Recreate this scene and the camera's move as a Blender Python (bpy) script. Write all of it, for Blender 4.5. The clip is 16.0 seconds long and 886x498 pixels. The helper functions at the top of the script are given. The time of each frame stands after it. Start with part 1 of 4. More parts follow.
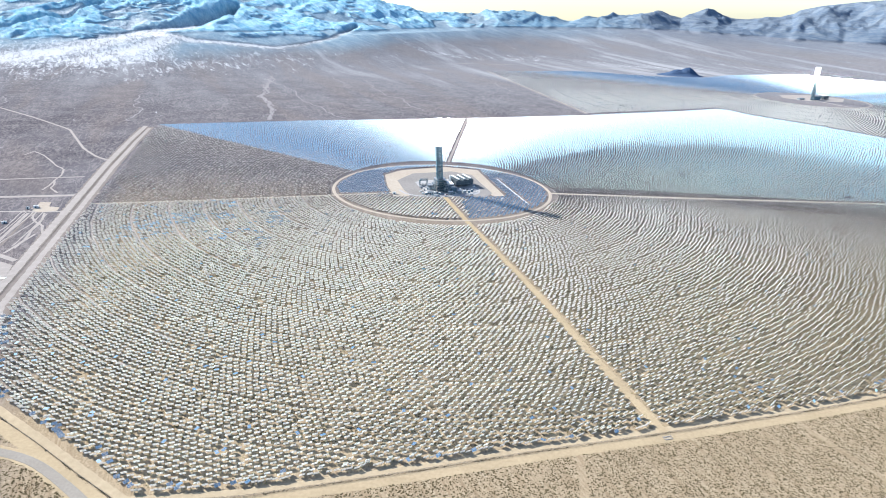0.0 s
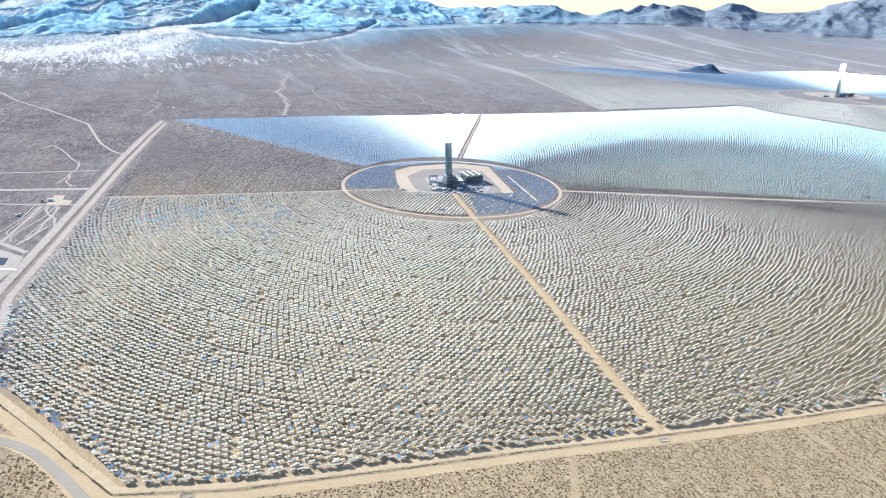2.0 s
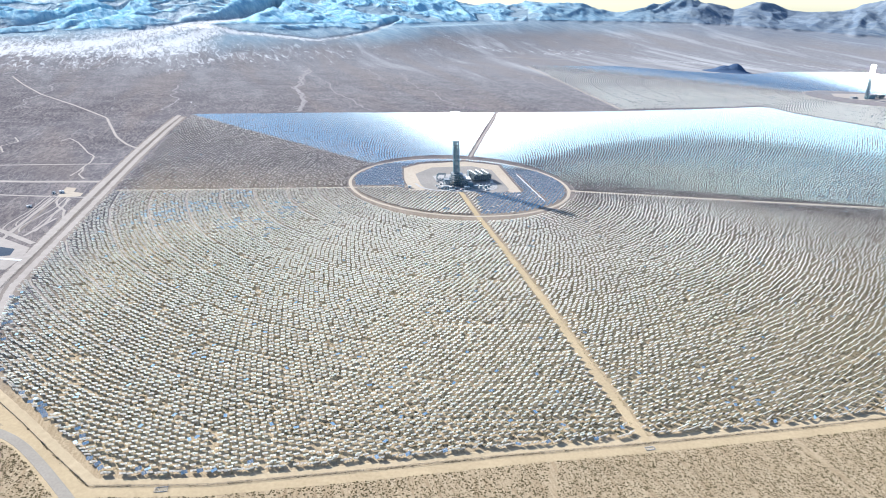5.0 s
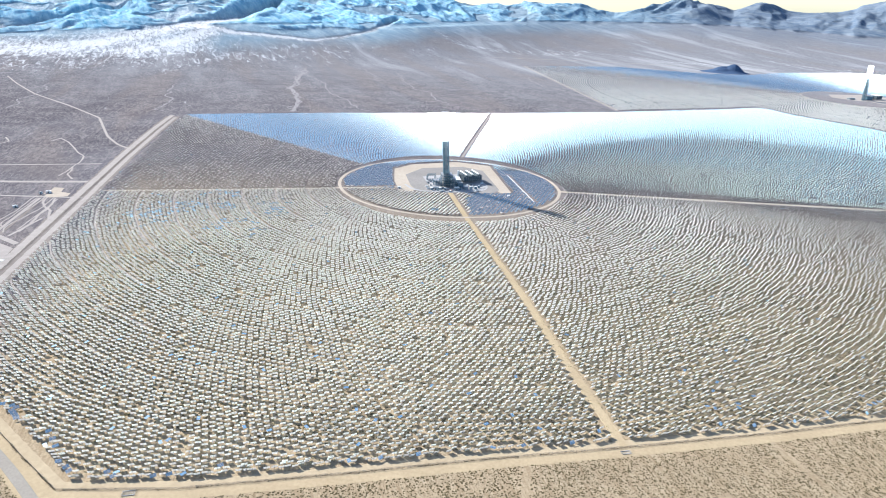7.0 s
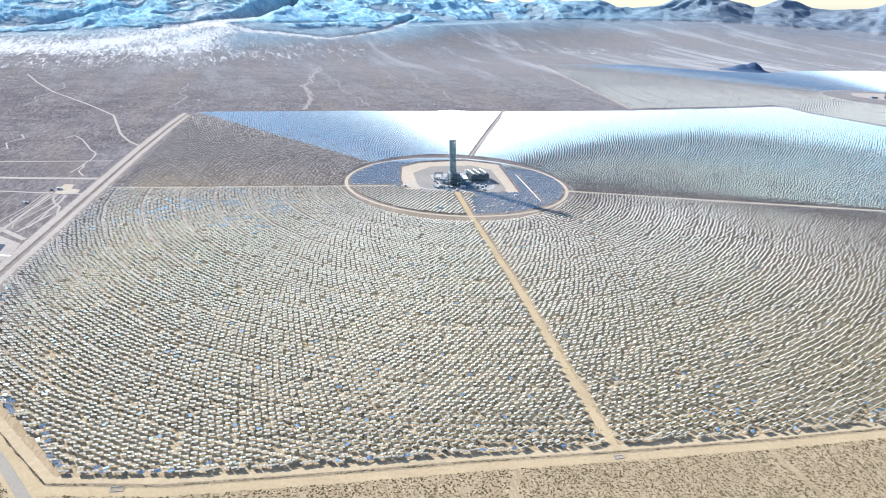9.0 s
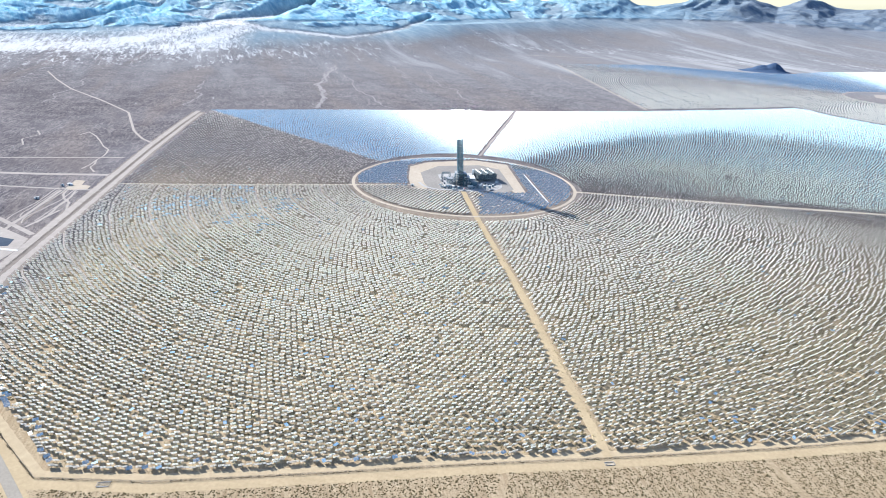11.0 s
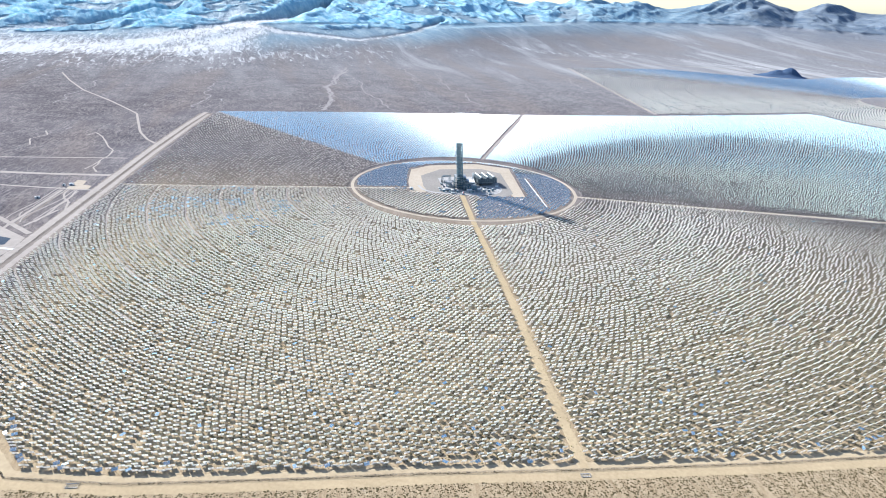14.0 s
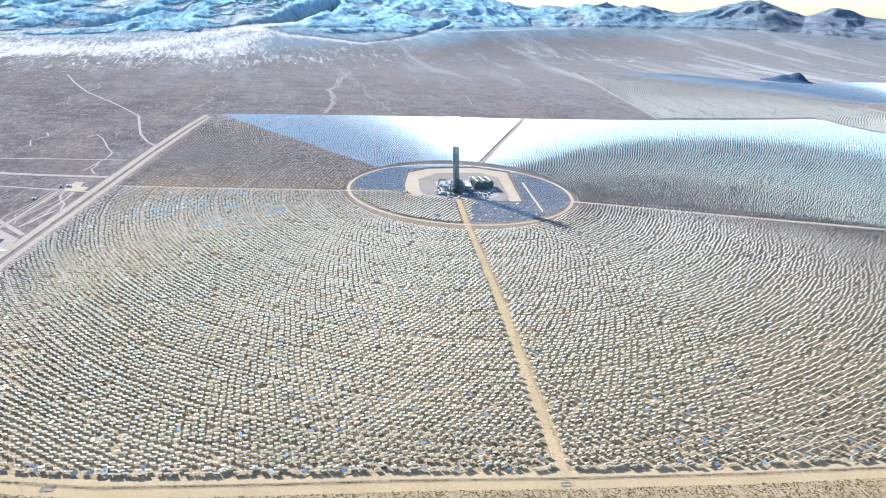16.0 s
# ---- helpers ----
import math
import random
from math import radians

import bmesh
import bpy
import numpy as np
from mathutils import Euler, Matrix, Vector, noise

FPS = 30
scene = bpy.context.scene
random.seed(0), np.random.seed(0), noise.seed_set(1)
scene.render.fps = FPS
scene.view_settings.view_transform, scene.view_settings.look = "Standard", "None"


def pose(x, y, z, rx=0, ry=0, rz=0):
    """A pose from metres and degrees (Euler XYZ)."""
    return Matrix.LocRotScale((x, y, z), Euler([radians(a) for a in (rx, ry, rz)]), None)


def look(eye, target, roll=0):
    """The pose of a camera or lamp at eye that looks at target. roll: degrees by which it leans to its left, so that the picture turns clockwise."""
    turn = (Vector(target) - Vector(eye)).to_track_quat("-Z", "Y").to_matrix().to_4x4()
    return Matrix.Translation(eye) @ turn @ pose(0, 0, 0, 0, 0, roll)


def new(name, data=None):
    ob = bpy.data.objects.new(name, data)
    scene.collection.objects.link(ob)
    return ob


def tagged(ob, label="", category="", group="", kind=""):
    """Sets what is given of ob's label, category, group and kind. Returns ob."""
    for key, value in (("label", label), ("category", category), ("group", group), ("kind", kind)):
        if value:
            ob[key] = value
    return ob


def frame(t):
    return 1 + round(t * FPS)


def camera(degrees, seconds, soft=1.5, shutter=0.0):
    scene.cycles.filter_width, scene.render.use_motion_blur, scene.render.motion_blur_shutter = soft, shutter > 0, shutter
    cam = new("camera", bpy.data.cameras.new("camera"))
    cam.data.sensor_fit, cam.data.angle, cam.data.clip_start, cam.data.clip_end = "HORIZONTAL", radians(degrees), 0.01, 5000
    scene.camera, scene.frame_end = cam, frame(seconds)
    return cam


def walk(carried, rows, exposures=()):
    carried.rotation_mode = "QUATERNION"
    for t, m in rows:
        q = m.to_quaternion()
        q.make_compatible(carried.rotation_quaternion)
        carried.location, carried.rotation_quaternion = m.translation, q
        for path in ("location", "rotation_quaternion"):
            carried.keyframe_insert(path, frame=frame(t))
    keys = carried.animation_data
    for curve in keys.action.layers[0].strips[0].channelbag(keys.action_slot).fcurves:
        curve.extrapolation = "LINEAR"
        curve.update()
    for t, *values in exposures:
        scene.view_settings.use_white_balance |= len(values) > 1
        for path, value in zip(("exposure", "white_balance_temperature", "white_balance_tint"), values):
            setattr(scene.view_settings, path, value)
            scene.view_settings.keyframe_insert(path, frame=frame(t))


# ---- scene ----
cam = camera(71.7, 16.0, soft=0.95)
PATH = [
    (0, (3.471, -993.633, 295.996), (3.489, -991.778, 295.249), 2.3),
    (0.5, (7.89, -992.984, 295.99), (7.892, -991.131, 295.238), 2.2),
    (1, (12.359, -992.315, 295.985), (12.346, -990.462, 295.23), 2.2),
    (1.5, (16.866, -991.581, 295.978), (16.838, -989.73, 295.221), 2.3),
    (2, (21.378, -990.737, 295.974), (21.334, -988.888, 295.214), 2.2),
    (2.5, (25.904, -989.794, 295.97), (25.845, -987.946, 295.207), 2.3),
    (3, (30.431, -988.731, 295.966), (30.357, -986.884, 295.202), 2.3),
    (3.5, (34.963, -987.551, 295.965), (34.872, -985.706, 295.196), 2.2),
    (4, (39.534, -986.253, 295.977), (39.428, -984.41, 295.207), 2.2),
    (6.5, (62.843, -979.307, 296.141), (62.722, -977.464, 295.372), 2.5),
    (7, (67.397, -977.934, 296.155), (67.276, -976.091, 295.386), 2.5),
    (7.5, (71.841, -976.54, 296.171), (71.707, -974.699, 295.401), 2.4),
    (8, (76.226, -975.131, 296.178), (76.074, -973.293, 295.405), 2.4),
    (8.5, (80.591, -973.673, 296.181), (80.424, -971.836, 295.407), 2.4),
    (9, (84.972, -972.127, 296.186), (84.796, -970.292, 295.41), 2.3),
    (11.5, (106.923, -964.182, 296.327), (106.687, -962.356, 295.547), 2.4),
    (12, (111.249, -962.568, 296.344), (111.013, -960.741, 295.565), 2.4),
    (12.5, (115.521, -960.929, 296.36), (115.284, -959.101, 295.583), 2.5),
    (13, (119.722, -959.273, 296.378), (119.477, -957.446, 295.602), 2.5),
    (13.5, (123.902, -957.592, 296.399), (123.641, -955.767, 295.625), 2.5),
    (14, (128.121, -955.894, 296.429), (127.841, -954.071, 295.656), 2.5),
    (14.5, (132.393, -954.181, 296.462), (132.1, -952.359, 295.691), 2.5),
    (15, (136.692, -952.438, 296.492), (136.388, -950.617, 295.722), 2.6),
    (15.5, (141.05, -950.692, 296.514), (140.747, -948.87, 295.746), 2.6),
    (16, (145.437, -948.958, 296.525), (145.133, -947.135, 295.761), 2.6),
]
walk(cam, [(t, look(eye, target, roll)) for t, eye, target, roll in PATH],
     exposures=[(0, 1.32, 5850, 9), (16, 1.32, 5850, 9)])

# ---- world, sun and exposure ----
SUN_AZ = math.atan2(-0.837, 0.546)          # from +y towards +x
SUN_EL = radians(28.2)
SUN = Vector((math.sin(SUN_AZ) * math.cos(SUN_EL), math.cos(SUN_AZ) * math.cos(SUN_EL), math.sin(SUN_EL)))
world = bpy.data.worlds.new("sky")
scene.world = world
world.use_nodes = True
wn = world.node_tree
wn.nodes.clear()
sky = wn.nodes.new("ShaderNodeTexSky")
sky.sky_type = 'NISHITA'
sky.sun_disc = False
sky.sun_elevation = SUN_EL
sky.sun_rotation = SUN_AZ
sky.altitude = 900
sky.air_density = 1.0
sky.dust_density = 1.0
sky.ozone_density = 1.3
bg = wn.nodes.new("ShaderNodeBackground")
bg.inputs["Strength"].default_value = 0.092
wout = wn.nodes.new("ShaderNodeOutputWorld")
wn.links.new(sky.outputs[0], bg.inputs[0])
wn.links.new(bg.outputs[0], wout.inputs[0])
lamp = bpy.data.lights.new("sun", 'SUN')
lamp.energy = 5.0
lamp.angle = radians(0.6)
lamp.color = (1.0, 0.93, 0.83)
sun_ob = new("sun", lamp)
sun_ob.matrix_world = look((SUN * 500)[:], (0, 0, 0))

# ---- materials ----
def mat(name):
    m = bpy.data.materials.new(name)
    m.use_nodes = True
    nt = m.node_tree
    nt.nodes.clear()
    return m, nt, nt.nodes.new("ShaderNodeOutputMaterial")


def node(nt, kind, **inp):
    n = nt.nodes.new(kind)
    for k, v in inp.items():
        n.inputs[k.replace("_", " ")].default_value = v
    return n


def ramp(nt, fac, stops):
    r = nt.nodes.new("ShaderNodeValToRGB")
    while len(r.color_ramp.elements) < len(stops):
        r.color_ramp.elements.new(0.5)
    for e, (p, c) in zip(r.color_ramp.elements, stops):
        e.position = p
        e.color = (*c, 1) if len(c) == 3 else c
    nt.links.new(fac, r.inputs[0])
    return r.outputs[0]


def mixc(nt, fac, a, b, mode='MIX'):
    m = nt.nodes.new("ShaderNodeMix")
    m.data_type = 'RGBA'
    m.blend_type = mode
    for sock, v in ((m.inputs[0], fac), (m.inputs[6], a), (m.inputs[7], b)):
        if isinstance(v, bpy.types.NodeSocket):
            nt.links.new(v, sock)
        elif isinstance(v, (int, float)):
            sock.default_value = v
        else:
            sock.default_value = (*v, 1)
    return m.outputs[2]


def math_n(nt, op, a, b=0.0, clamp=False):
    m = nt.nodes.new("ShaderNodeMath")
    m.operation = op
    m.use_clamp = clamp
    for sock, v in ((m.inputs[0], a), (m.inputs[1], b)):
        if isinstance(v, bpy.types.NodeSocket):
            nt.links.new(v, sock)
        else:
            sock.default_value = v
    return m.outputs[0]


def coords(nt, scale=(1, 1, 1), rot=(0, 0, 0)):
    tc = nt.nodes.new("ShaderNodeTexCoord")
    mp = nt.nodes.new("ShaderNodeMapping")
    mp.inputs["Scale"].default_value = scale
    mp.inputs["Rotation"].default_value = rot
    nt.links.new(tc.outputs["Object"], mp.inputs[0])
    return mp.outputs[0]


def noise_n(nt, vec, scale, detail=4.0, rough=0.55, distort=0.0):
    n = nt.nodes.new("ShaderNodeTexNoise")
    n.inputs["Scale"].default_value = scale
    n.inputs["Detail"].default_value = detail
    n.inputs["Roughness"].default_value = rough
    n.inputs["Distortion"].default_value = distort
    nt.links.new(vec, n.inputs["Vector"])
    return n.outputs["Fac"]


def finish(nt, out, color, rough=0.9, metal=0.0, bump=None, strength=0.3, dist=0.1, spec=0.0):
    p = nt.nodes.new("ShaderNodeBsdfPrincipled")
    for key, v in (("Base Color", color), ("Roughness", rough), ("Metallic", metal)):
        if isinstance(v, bpy.types.NodeSocket):
            nt.links.new(v, p.inputs[key])
        elif isinstance(v, (int, float)):
            p.inputs[key].default_value = v
        else:
            p.inputs[key].default_value = (*v, 1)
    p.inputs["Specular IOR Level"].default_value = spec
    if bump is not None:
        b = nt.nodes.new("ShaderNodeBump")
        b.inputs["Strength"].default_value = strength
        b.inputs["Distance"].default_value = dist
        nt.links.new(bump, b.inputs["Height"])
        nt.links.new(b.outputs[0], p.inputs["Normal"])
    nt.links.new(p.outputs[0], out.inputs[0])
    return p


def simple(name, c1, c2, scale, rough=0.9, metal=0.0, bump=0.0):
    m, nt, out = mat(name)
    v = coords(nt)
    a = noise_n(nt, v, scale, 5)
    b = noise_n(nt, v, scale * 0.07, 3)
    g = noise_n(nt, v, scale * 8, 5, 0.7)
    f = math_n(nt, 'ADD', math_n(nt, 'MULTIPLY', a, 0.4), math_n(nt, 'ADD', math_n(nt, 'MULTIPLY', b, 0.3), math_n(nt, 'MULTIPLY', g, 0.3)))
    col = ramp(nt, f, [(0.36, c1), (0.64, c2)])
    finish(nt, out, col, rough, metal, a if bump else None, bump)
    return m


def ground_material():
    m, nt, out = mat("desert")
    v = coords(nt)
    att = nt.nodes.new("ShaderNodeAttribute")
    att.attribute_name = "fan"
    rock = nt.nodes.new("ShaderNodeAttribute")
    rock.attribute_name = "rock"
    soil_at = nt.nodes.new("ShaderNodeAttribute")
    soil_at.attribute_name = "scrub"
    big = noise_n(nt, v, 0.004, 5, 0.6)
    mid = noise_n(nt, v, 0.03, 6, 0.65)
    fine = noise_n(nt, v, 0.5, 5, 0.68)
    sand = mixc(nt, ramp(nt, fine, [(0.35, (0, 0, 0)), (0.65, (1, 1, 1))]), (0.225, 0.176, 0.114), (0.445, 0.358, 0.24))
    sand = mixc(nt, ramp(nt, mid, [(0.4, (0, 0, 0)), (0.62, (1, 1, 1))]), sand, (0.35, 0.275, 0.18))
    furrow = nt.nodes.new("ShaderNodeMapping")
    furrow.inputs["Scale"].default_value = (1.0, 0.10, 1.0)
    nt.links.new(coords(nt, (1, 1, 1), (0, 0, -0.38)), furrow.inputs[0])
    sand = mixc(nt, ramp(nt, noise_n(nt, furrow.outputs[0], 0.36, 6, 0.72, 0.4), [(0.44, (0, 0, 0)), (0.64, (0.85, 0.85, 0.85))]), sand, (0.235, 0.172, 0.105))
    fleck = ramp(nt, noise_n(nt, v, 0.75, 4, 0.68), [(0.54, (0, 0, 0)), (0.62, (0.8, 0.8, 0.8))])
    litter = ramp(nt, noise_n(nt, v, 0.06, 4, 0.6), [(0.42, (0.25, 0.25, 0.25)), (0.60, (1, 1, 1))])
    sand = mixc(nt, math_n(nt, 'MULTIPLY', fleck, litter), sand, (0.13, 0.10, 0.065))
    # desert pavement with scrub, cut by paler run-off channels
    turn = coords(nt, (1, 1, 1), (0, 0, -0.4))
    squash = nt.nodes.new("ShaderNodeMapping")
    squash.inputs["Scale"].default_value = (1.0, 0.28, 1.0)
    nt.links.new(turn, squash.inputs[0])
    ch = squash.outputs[0]
    grit = noise_n(nt, v, 0.30, 6, 0.75)
    speck = noise_n(nt, ch, 0.2, 5, 0.75)
    scrub = mixc(nt, ramp(nt, grit, [(0.38, (0, 0, 0)), (0.60, (1, 1, 1))]), (0.040, 0.037, 0.042), (0.118, 0.110, 0.120))
    scrub = mixc(nt, ramp(nt, speck, [(0.46, (0, 0, 0)), (0.62, (0.9, 0.9, 0.9))]), scrub, (0.180, 0.162, 0.160))
    scrub = mixc(nt, ramp(nt, big, [(0.42, (0, 0, 0)), (0.68, (1, 1, 1))]), scrub, (0.14, 0.13, 0.137))
    chan = noise_n(nt, ch, 0.06, 6, 0.62, 0.8)
    chan_m = ramp(nt, math_n(nt, 'ABSOLUTE', math_n(nt, 'SUBTRACT', chan, 0.5)), [(0.0, (1, 1, 1)), (0.045, (0, 0, 0))])
    gate = ramp(nt, noise_n(nt, v, 0.008, 3), [(0.36, (0, 0, 0)), (0.52, (1, 1, 1))])
    scrub = mixc(nt, math_n(nt, 'MULTIPLY', math_n(nt, 'MULTIPLY', chan_m, gate), 0.38), scrub, (0.34, 0.30, 0.28))
    fine_ch = noise_n(nt, squash.outputs[0], 0.16, 4, 0.6, 1.6)
    fine_m = ramp(nt, math_n(nt, 'ABSOLUTE', math_n(nt, 'SUBTRACT', fine_ch, 0.5)), [(0.0, (1, 1, 1)), (0.03, (0, 0, 0))])
    gate2 = ramp(nt, noise_n(nt, v, 0.02, 4), [(0.44, (0, 0, 0)), (0.56, (1, 1, 1))])
    scrub = mixc(nt, math_n(nt, 'MULTIPLY', math_n(nt, 'MULTIPLY', fine_m, gate2), 0.6), scrub, (0.33, 0.30, 0.29))
    # paler soil to the east; further off, distance haze put into the colour
    pale = nt.nodes.new("ShaderNodeAttribute")
    pale.attribute_name = "pale"
    hazed_stones = mixc(nt, ramp(nt, speck, [(0.40, (0, 0, 0)), (0.62, (1, 1, 1))]), (0.165, 0.168, 0.182), (0.28, 0.278, 0.285))
    scrub = mixc(nt, math_n(nt, 'MULTIPLY', pale.outputs["Fac"], 0.8), scrub, hazed_stones)
    # broad tongues of tan and pale gravel spread from the mountains
    tongue = nt.nodes.new("ShaderNodeMapping")
    tongue.inputs["Scale"].default_value = (1.0, 0.16, 1.0)
    nt.links.new(coords(nt, (1, 1, 1), (0, 0, -0.45)), tongue.inputs[0])
    tn = noise_n(nt, tongue.outputs[0], 0.0055, 8, 0.62, 0.5)
    scrub = mixc(nt, ramp(nt, tn, [(0.40, (0.75, 0.75, 0.75)), (0.50, (0, 0, 0))]), scrub, mixc(nt, 0.28, scrub, (0.21, 0.165, 0.135)))
    streak = math_n(nt, 'MULTIPLY', ramp(nt, tn, [(0.52, (0, 0, 0)), (0.66, (0.75, 0.75, 0.75))]), pale.outputs["Fac"])
    scrub = mixc(nt, streak, scrub, (0.36, 0.36, 0.36))
    col = mixc(nt, soil_at.outputs["Fac"], sand, scrub)
    # pale gravel fans below the mountains
    fs = nt.nodes.new("ShaderNodeMapping")
    fs.inputs["Scale"].default_value = (1.0, 0.20, 1.0)
    nt.links.new(coords(nt, (1, 1, 1), (0, 0, -0.5)), fs.inputs[0])
    braid = math_n(nt, 'ADD', math_n(nt, 'MULTIPLY', noise_n(nt, fs.outputs[0], 0.055, 9, 0.76, 0.9), 1.1), math_n(nt, 'MULTIPLY', noise_n(nt, v, 0.006, 4), 0.2))
    fanm = ramp(nt, math_n(nt, 'ADD', braid, math_n(nt, 'MULTIPLY', att.outputs["Fac"], 0.34)), [(0.80, (0, 0, 0)), (0.98, (1, 1, 1))])
    col = mixc(nt, math_n(nt, 'MULTIPLY', fanm, 0.9), col, (0.58, 0.58, 0.58))
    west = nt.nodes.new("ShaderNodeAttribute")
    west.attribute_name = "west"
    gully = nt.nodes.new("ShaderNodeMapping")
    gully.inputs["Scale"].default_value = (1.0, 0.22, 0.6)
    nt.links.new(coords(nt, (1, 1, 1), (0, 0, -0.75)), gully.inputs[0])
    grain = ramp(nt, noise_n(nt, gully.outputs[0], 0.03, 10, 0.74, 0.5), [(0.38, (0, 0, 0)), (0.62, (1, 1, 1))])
    # distance haze is mixed into the rock's blue, stronger to the west
    hazed_rock = mixc(nt, west.outputs["Fac"], mixc(nt, grain, (0.115, 0.16, 0.225), (0.215, 0.25, 0.285)), mixc(nt, grain, (0.17, 0.41, 0.57), (0.50, 0.70, 0.78)))
    col = mixc(nt, rock.outputs["Fac"], col, hazed_rock)
    rough_h = noise_n(nt, v, 0.05, 8, 0.7)
    hgt = math_n(nt, 'ADD', math_n(nt, 'MULTIPLY', mid, 1.0), math_n(nt, 'MULTIPLY', math_n(nt, 'MULTIPLY', rough_h, rock.outputs["Fac"]), 16.0))
    crag = noise_n(nt, gully.outputs[0], 0.012, 9, 0.68, 0.6)
    hgt = math_n(nt, 'ADD', hgt, math_n(nt, 'MULTIPLY', math_n(nt, 'MULTIPLY', crag, rock.outputs["Fac"]), 60.0))
    finish(nt, out, col, 0.95, 0, hgt, 0.7, 1.0)
    return m


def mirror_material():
    """Silvered glass on a pale sheet; translucency adds glow in place of neighbouring mirrors' light."""
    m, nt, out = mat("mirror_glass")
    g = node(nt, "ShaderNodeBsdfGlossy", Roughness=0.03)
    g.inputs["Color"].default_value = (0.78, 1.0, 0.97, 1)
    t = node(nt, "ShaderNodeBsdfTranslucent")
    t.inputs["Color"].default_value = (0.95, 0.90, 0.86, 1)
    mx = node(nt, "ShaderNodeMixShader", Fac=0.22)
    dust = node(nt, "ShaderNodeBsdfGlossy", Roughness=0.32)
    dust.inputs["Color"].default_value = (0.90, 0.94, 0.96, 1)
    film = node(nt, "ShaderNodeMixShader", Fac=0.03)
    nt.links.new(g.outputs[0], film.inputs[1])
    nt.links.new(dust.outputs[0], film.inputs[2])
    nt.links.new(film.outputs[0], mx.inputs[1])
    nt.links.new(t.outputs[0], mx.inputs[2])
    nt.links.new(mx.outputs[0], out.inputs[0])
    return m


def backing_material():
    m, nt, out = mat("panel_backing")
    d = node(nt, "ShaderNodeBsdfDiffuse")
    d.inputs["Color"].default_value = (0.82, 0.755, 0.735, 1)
    # translucent part brightens the shaded backs, for light bounced off nearby mirrors
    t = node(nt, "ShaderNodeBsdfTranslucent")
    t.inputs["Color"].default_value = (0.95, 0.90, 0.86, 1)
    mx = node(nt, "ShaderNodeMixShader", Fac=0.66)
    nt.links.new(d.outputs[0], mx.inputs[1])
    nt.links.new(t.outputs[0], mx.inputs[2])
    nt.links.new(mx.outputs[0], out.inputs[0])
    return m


def blaze_material():
    """Boiler walls; emission stands in for the scattered light of thousands of mirrors."""
    m, nt, out = mat("emissive_boiler")
    p = finish(nt, out, (0.85, 0.86, 0.88), 0.6)
    p.inputs["Emission Color"].default_value = (1.0, 0.98, 0.94, 1)
    p.inputs["Emission Strength"].default_value = 1.6
    return m


M_BLAZE = blaze_material()
M_GROUND = ground_material()
M_MIRROR = mirror_material()
M_BACK = backing_material()
M_STEEL = simple("galvanised_steel", (0.30, 0.31, 0.32), (0.42, 0.43, 0.44), 3.0, 0.5, 0.6)
M_DIRT = simple("dirt_road", (0.31, 0.242, 0.15), (0.44, 0.348, 0.222), 0.4, 0.95, 0, 0.04)
M_DIRT2 = simple("bladed_dirt", (0.315, 0.25, 0.163), (0.45, 0.363, 0.243), 0.2, 0.95, 0, 0.04)
M_DIRTW = simple("grey_dirt", (0.175, 0.15, 0.132), (0.265, 0.23, 0.203), 0.12, 0.95, 0, 0.04)
M_LANE = simple("pale_lane", (0.29, 0.258, 0.232), (0.385, 0.348, 0.315), 0.12, 0.95, 0, 0.04)
M_WASH = simple("wash_gravel", (0.215, 0.20, 0.198), (0.31, 0.29, 0.285), 0.15, 0.95, 0, 0.04)
M_ASPHALT = simple("old_asphalt", (0.235, 0.21, 0.175), (0.31, 0.28, 0.238), 0.6, 0.9)
M_APRON = simple("bare_earth", (0.335, 0.285, 0.225), (0.445, 0.385, 0.315), 0.2, 0.95)
M_PAD = simple("gravel_pad", (0.20, 0.185, 0.17), (0.29, 0.27, 0.25), 0.3, 0.95)
M_CONC = simple("concrete", (0.30, 0.295, 0.285), (0.42, 0.41, 0.40), 0.8, 0.85)
M_SHRUB = simple("creosote", (0.07, 0.057, 0.032), (0.14, 0.11, 0.06), 2.0, 0.9)
M_ROCK = simple("dark_basalt", (0.042, 0.07, 0.13), (0.085, 0.125, 0.20), 0.05, 0.9)
M_TOWER = simple("tower_steel", (0.09, 0.14, 0.17), (0.17, 0.24, 0.28), 0.6, 0.6, 0.0)
M_WHITE = simple("white_sheet", (0.56, 0.56, 0.55), (0.68, 0.68, 0.66), 0.5, 0.6)
M_DARK = simple("dark_sheet", (0.06, 0.075, 0.085), (0.12, 0.14, 0.15), 0.6, 0.6)
M_PANELG = simple("grey_sheet", (0.18, 0.21, 0.23), (0.28, 0.31, 0.33), 0.5, 0.6)
M_POST = simple("fence_steel", (0.10, 0.09, 0.08), (0.18, 0.16, 0.14), 1.0, 0.7)

# ---- plain helpers ----
def link_bm(name, bm, material, parent=None, label=""):
    me = bpy.data.meshes.new(name)
    bm.to_mesh(me)
    bm.free()
    me.materials.append(material)
    ob = new(name, me)
    if parent is not None:
        ob.parent = parent
    return tagged(ob, label)


def part(name, bm, material, parent, label=""):
    return link_bm(name, bm, material, parent, label)


def thing(name, place, label, category, group="", kind="", turn=0.0):
    e = new(name)
    e.matrix_world = pose(*place, 0, 0, turn)
    return tagged(e, label, category, group, kind)


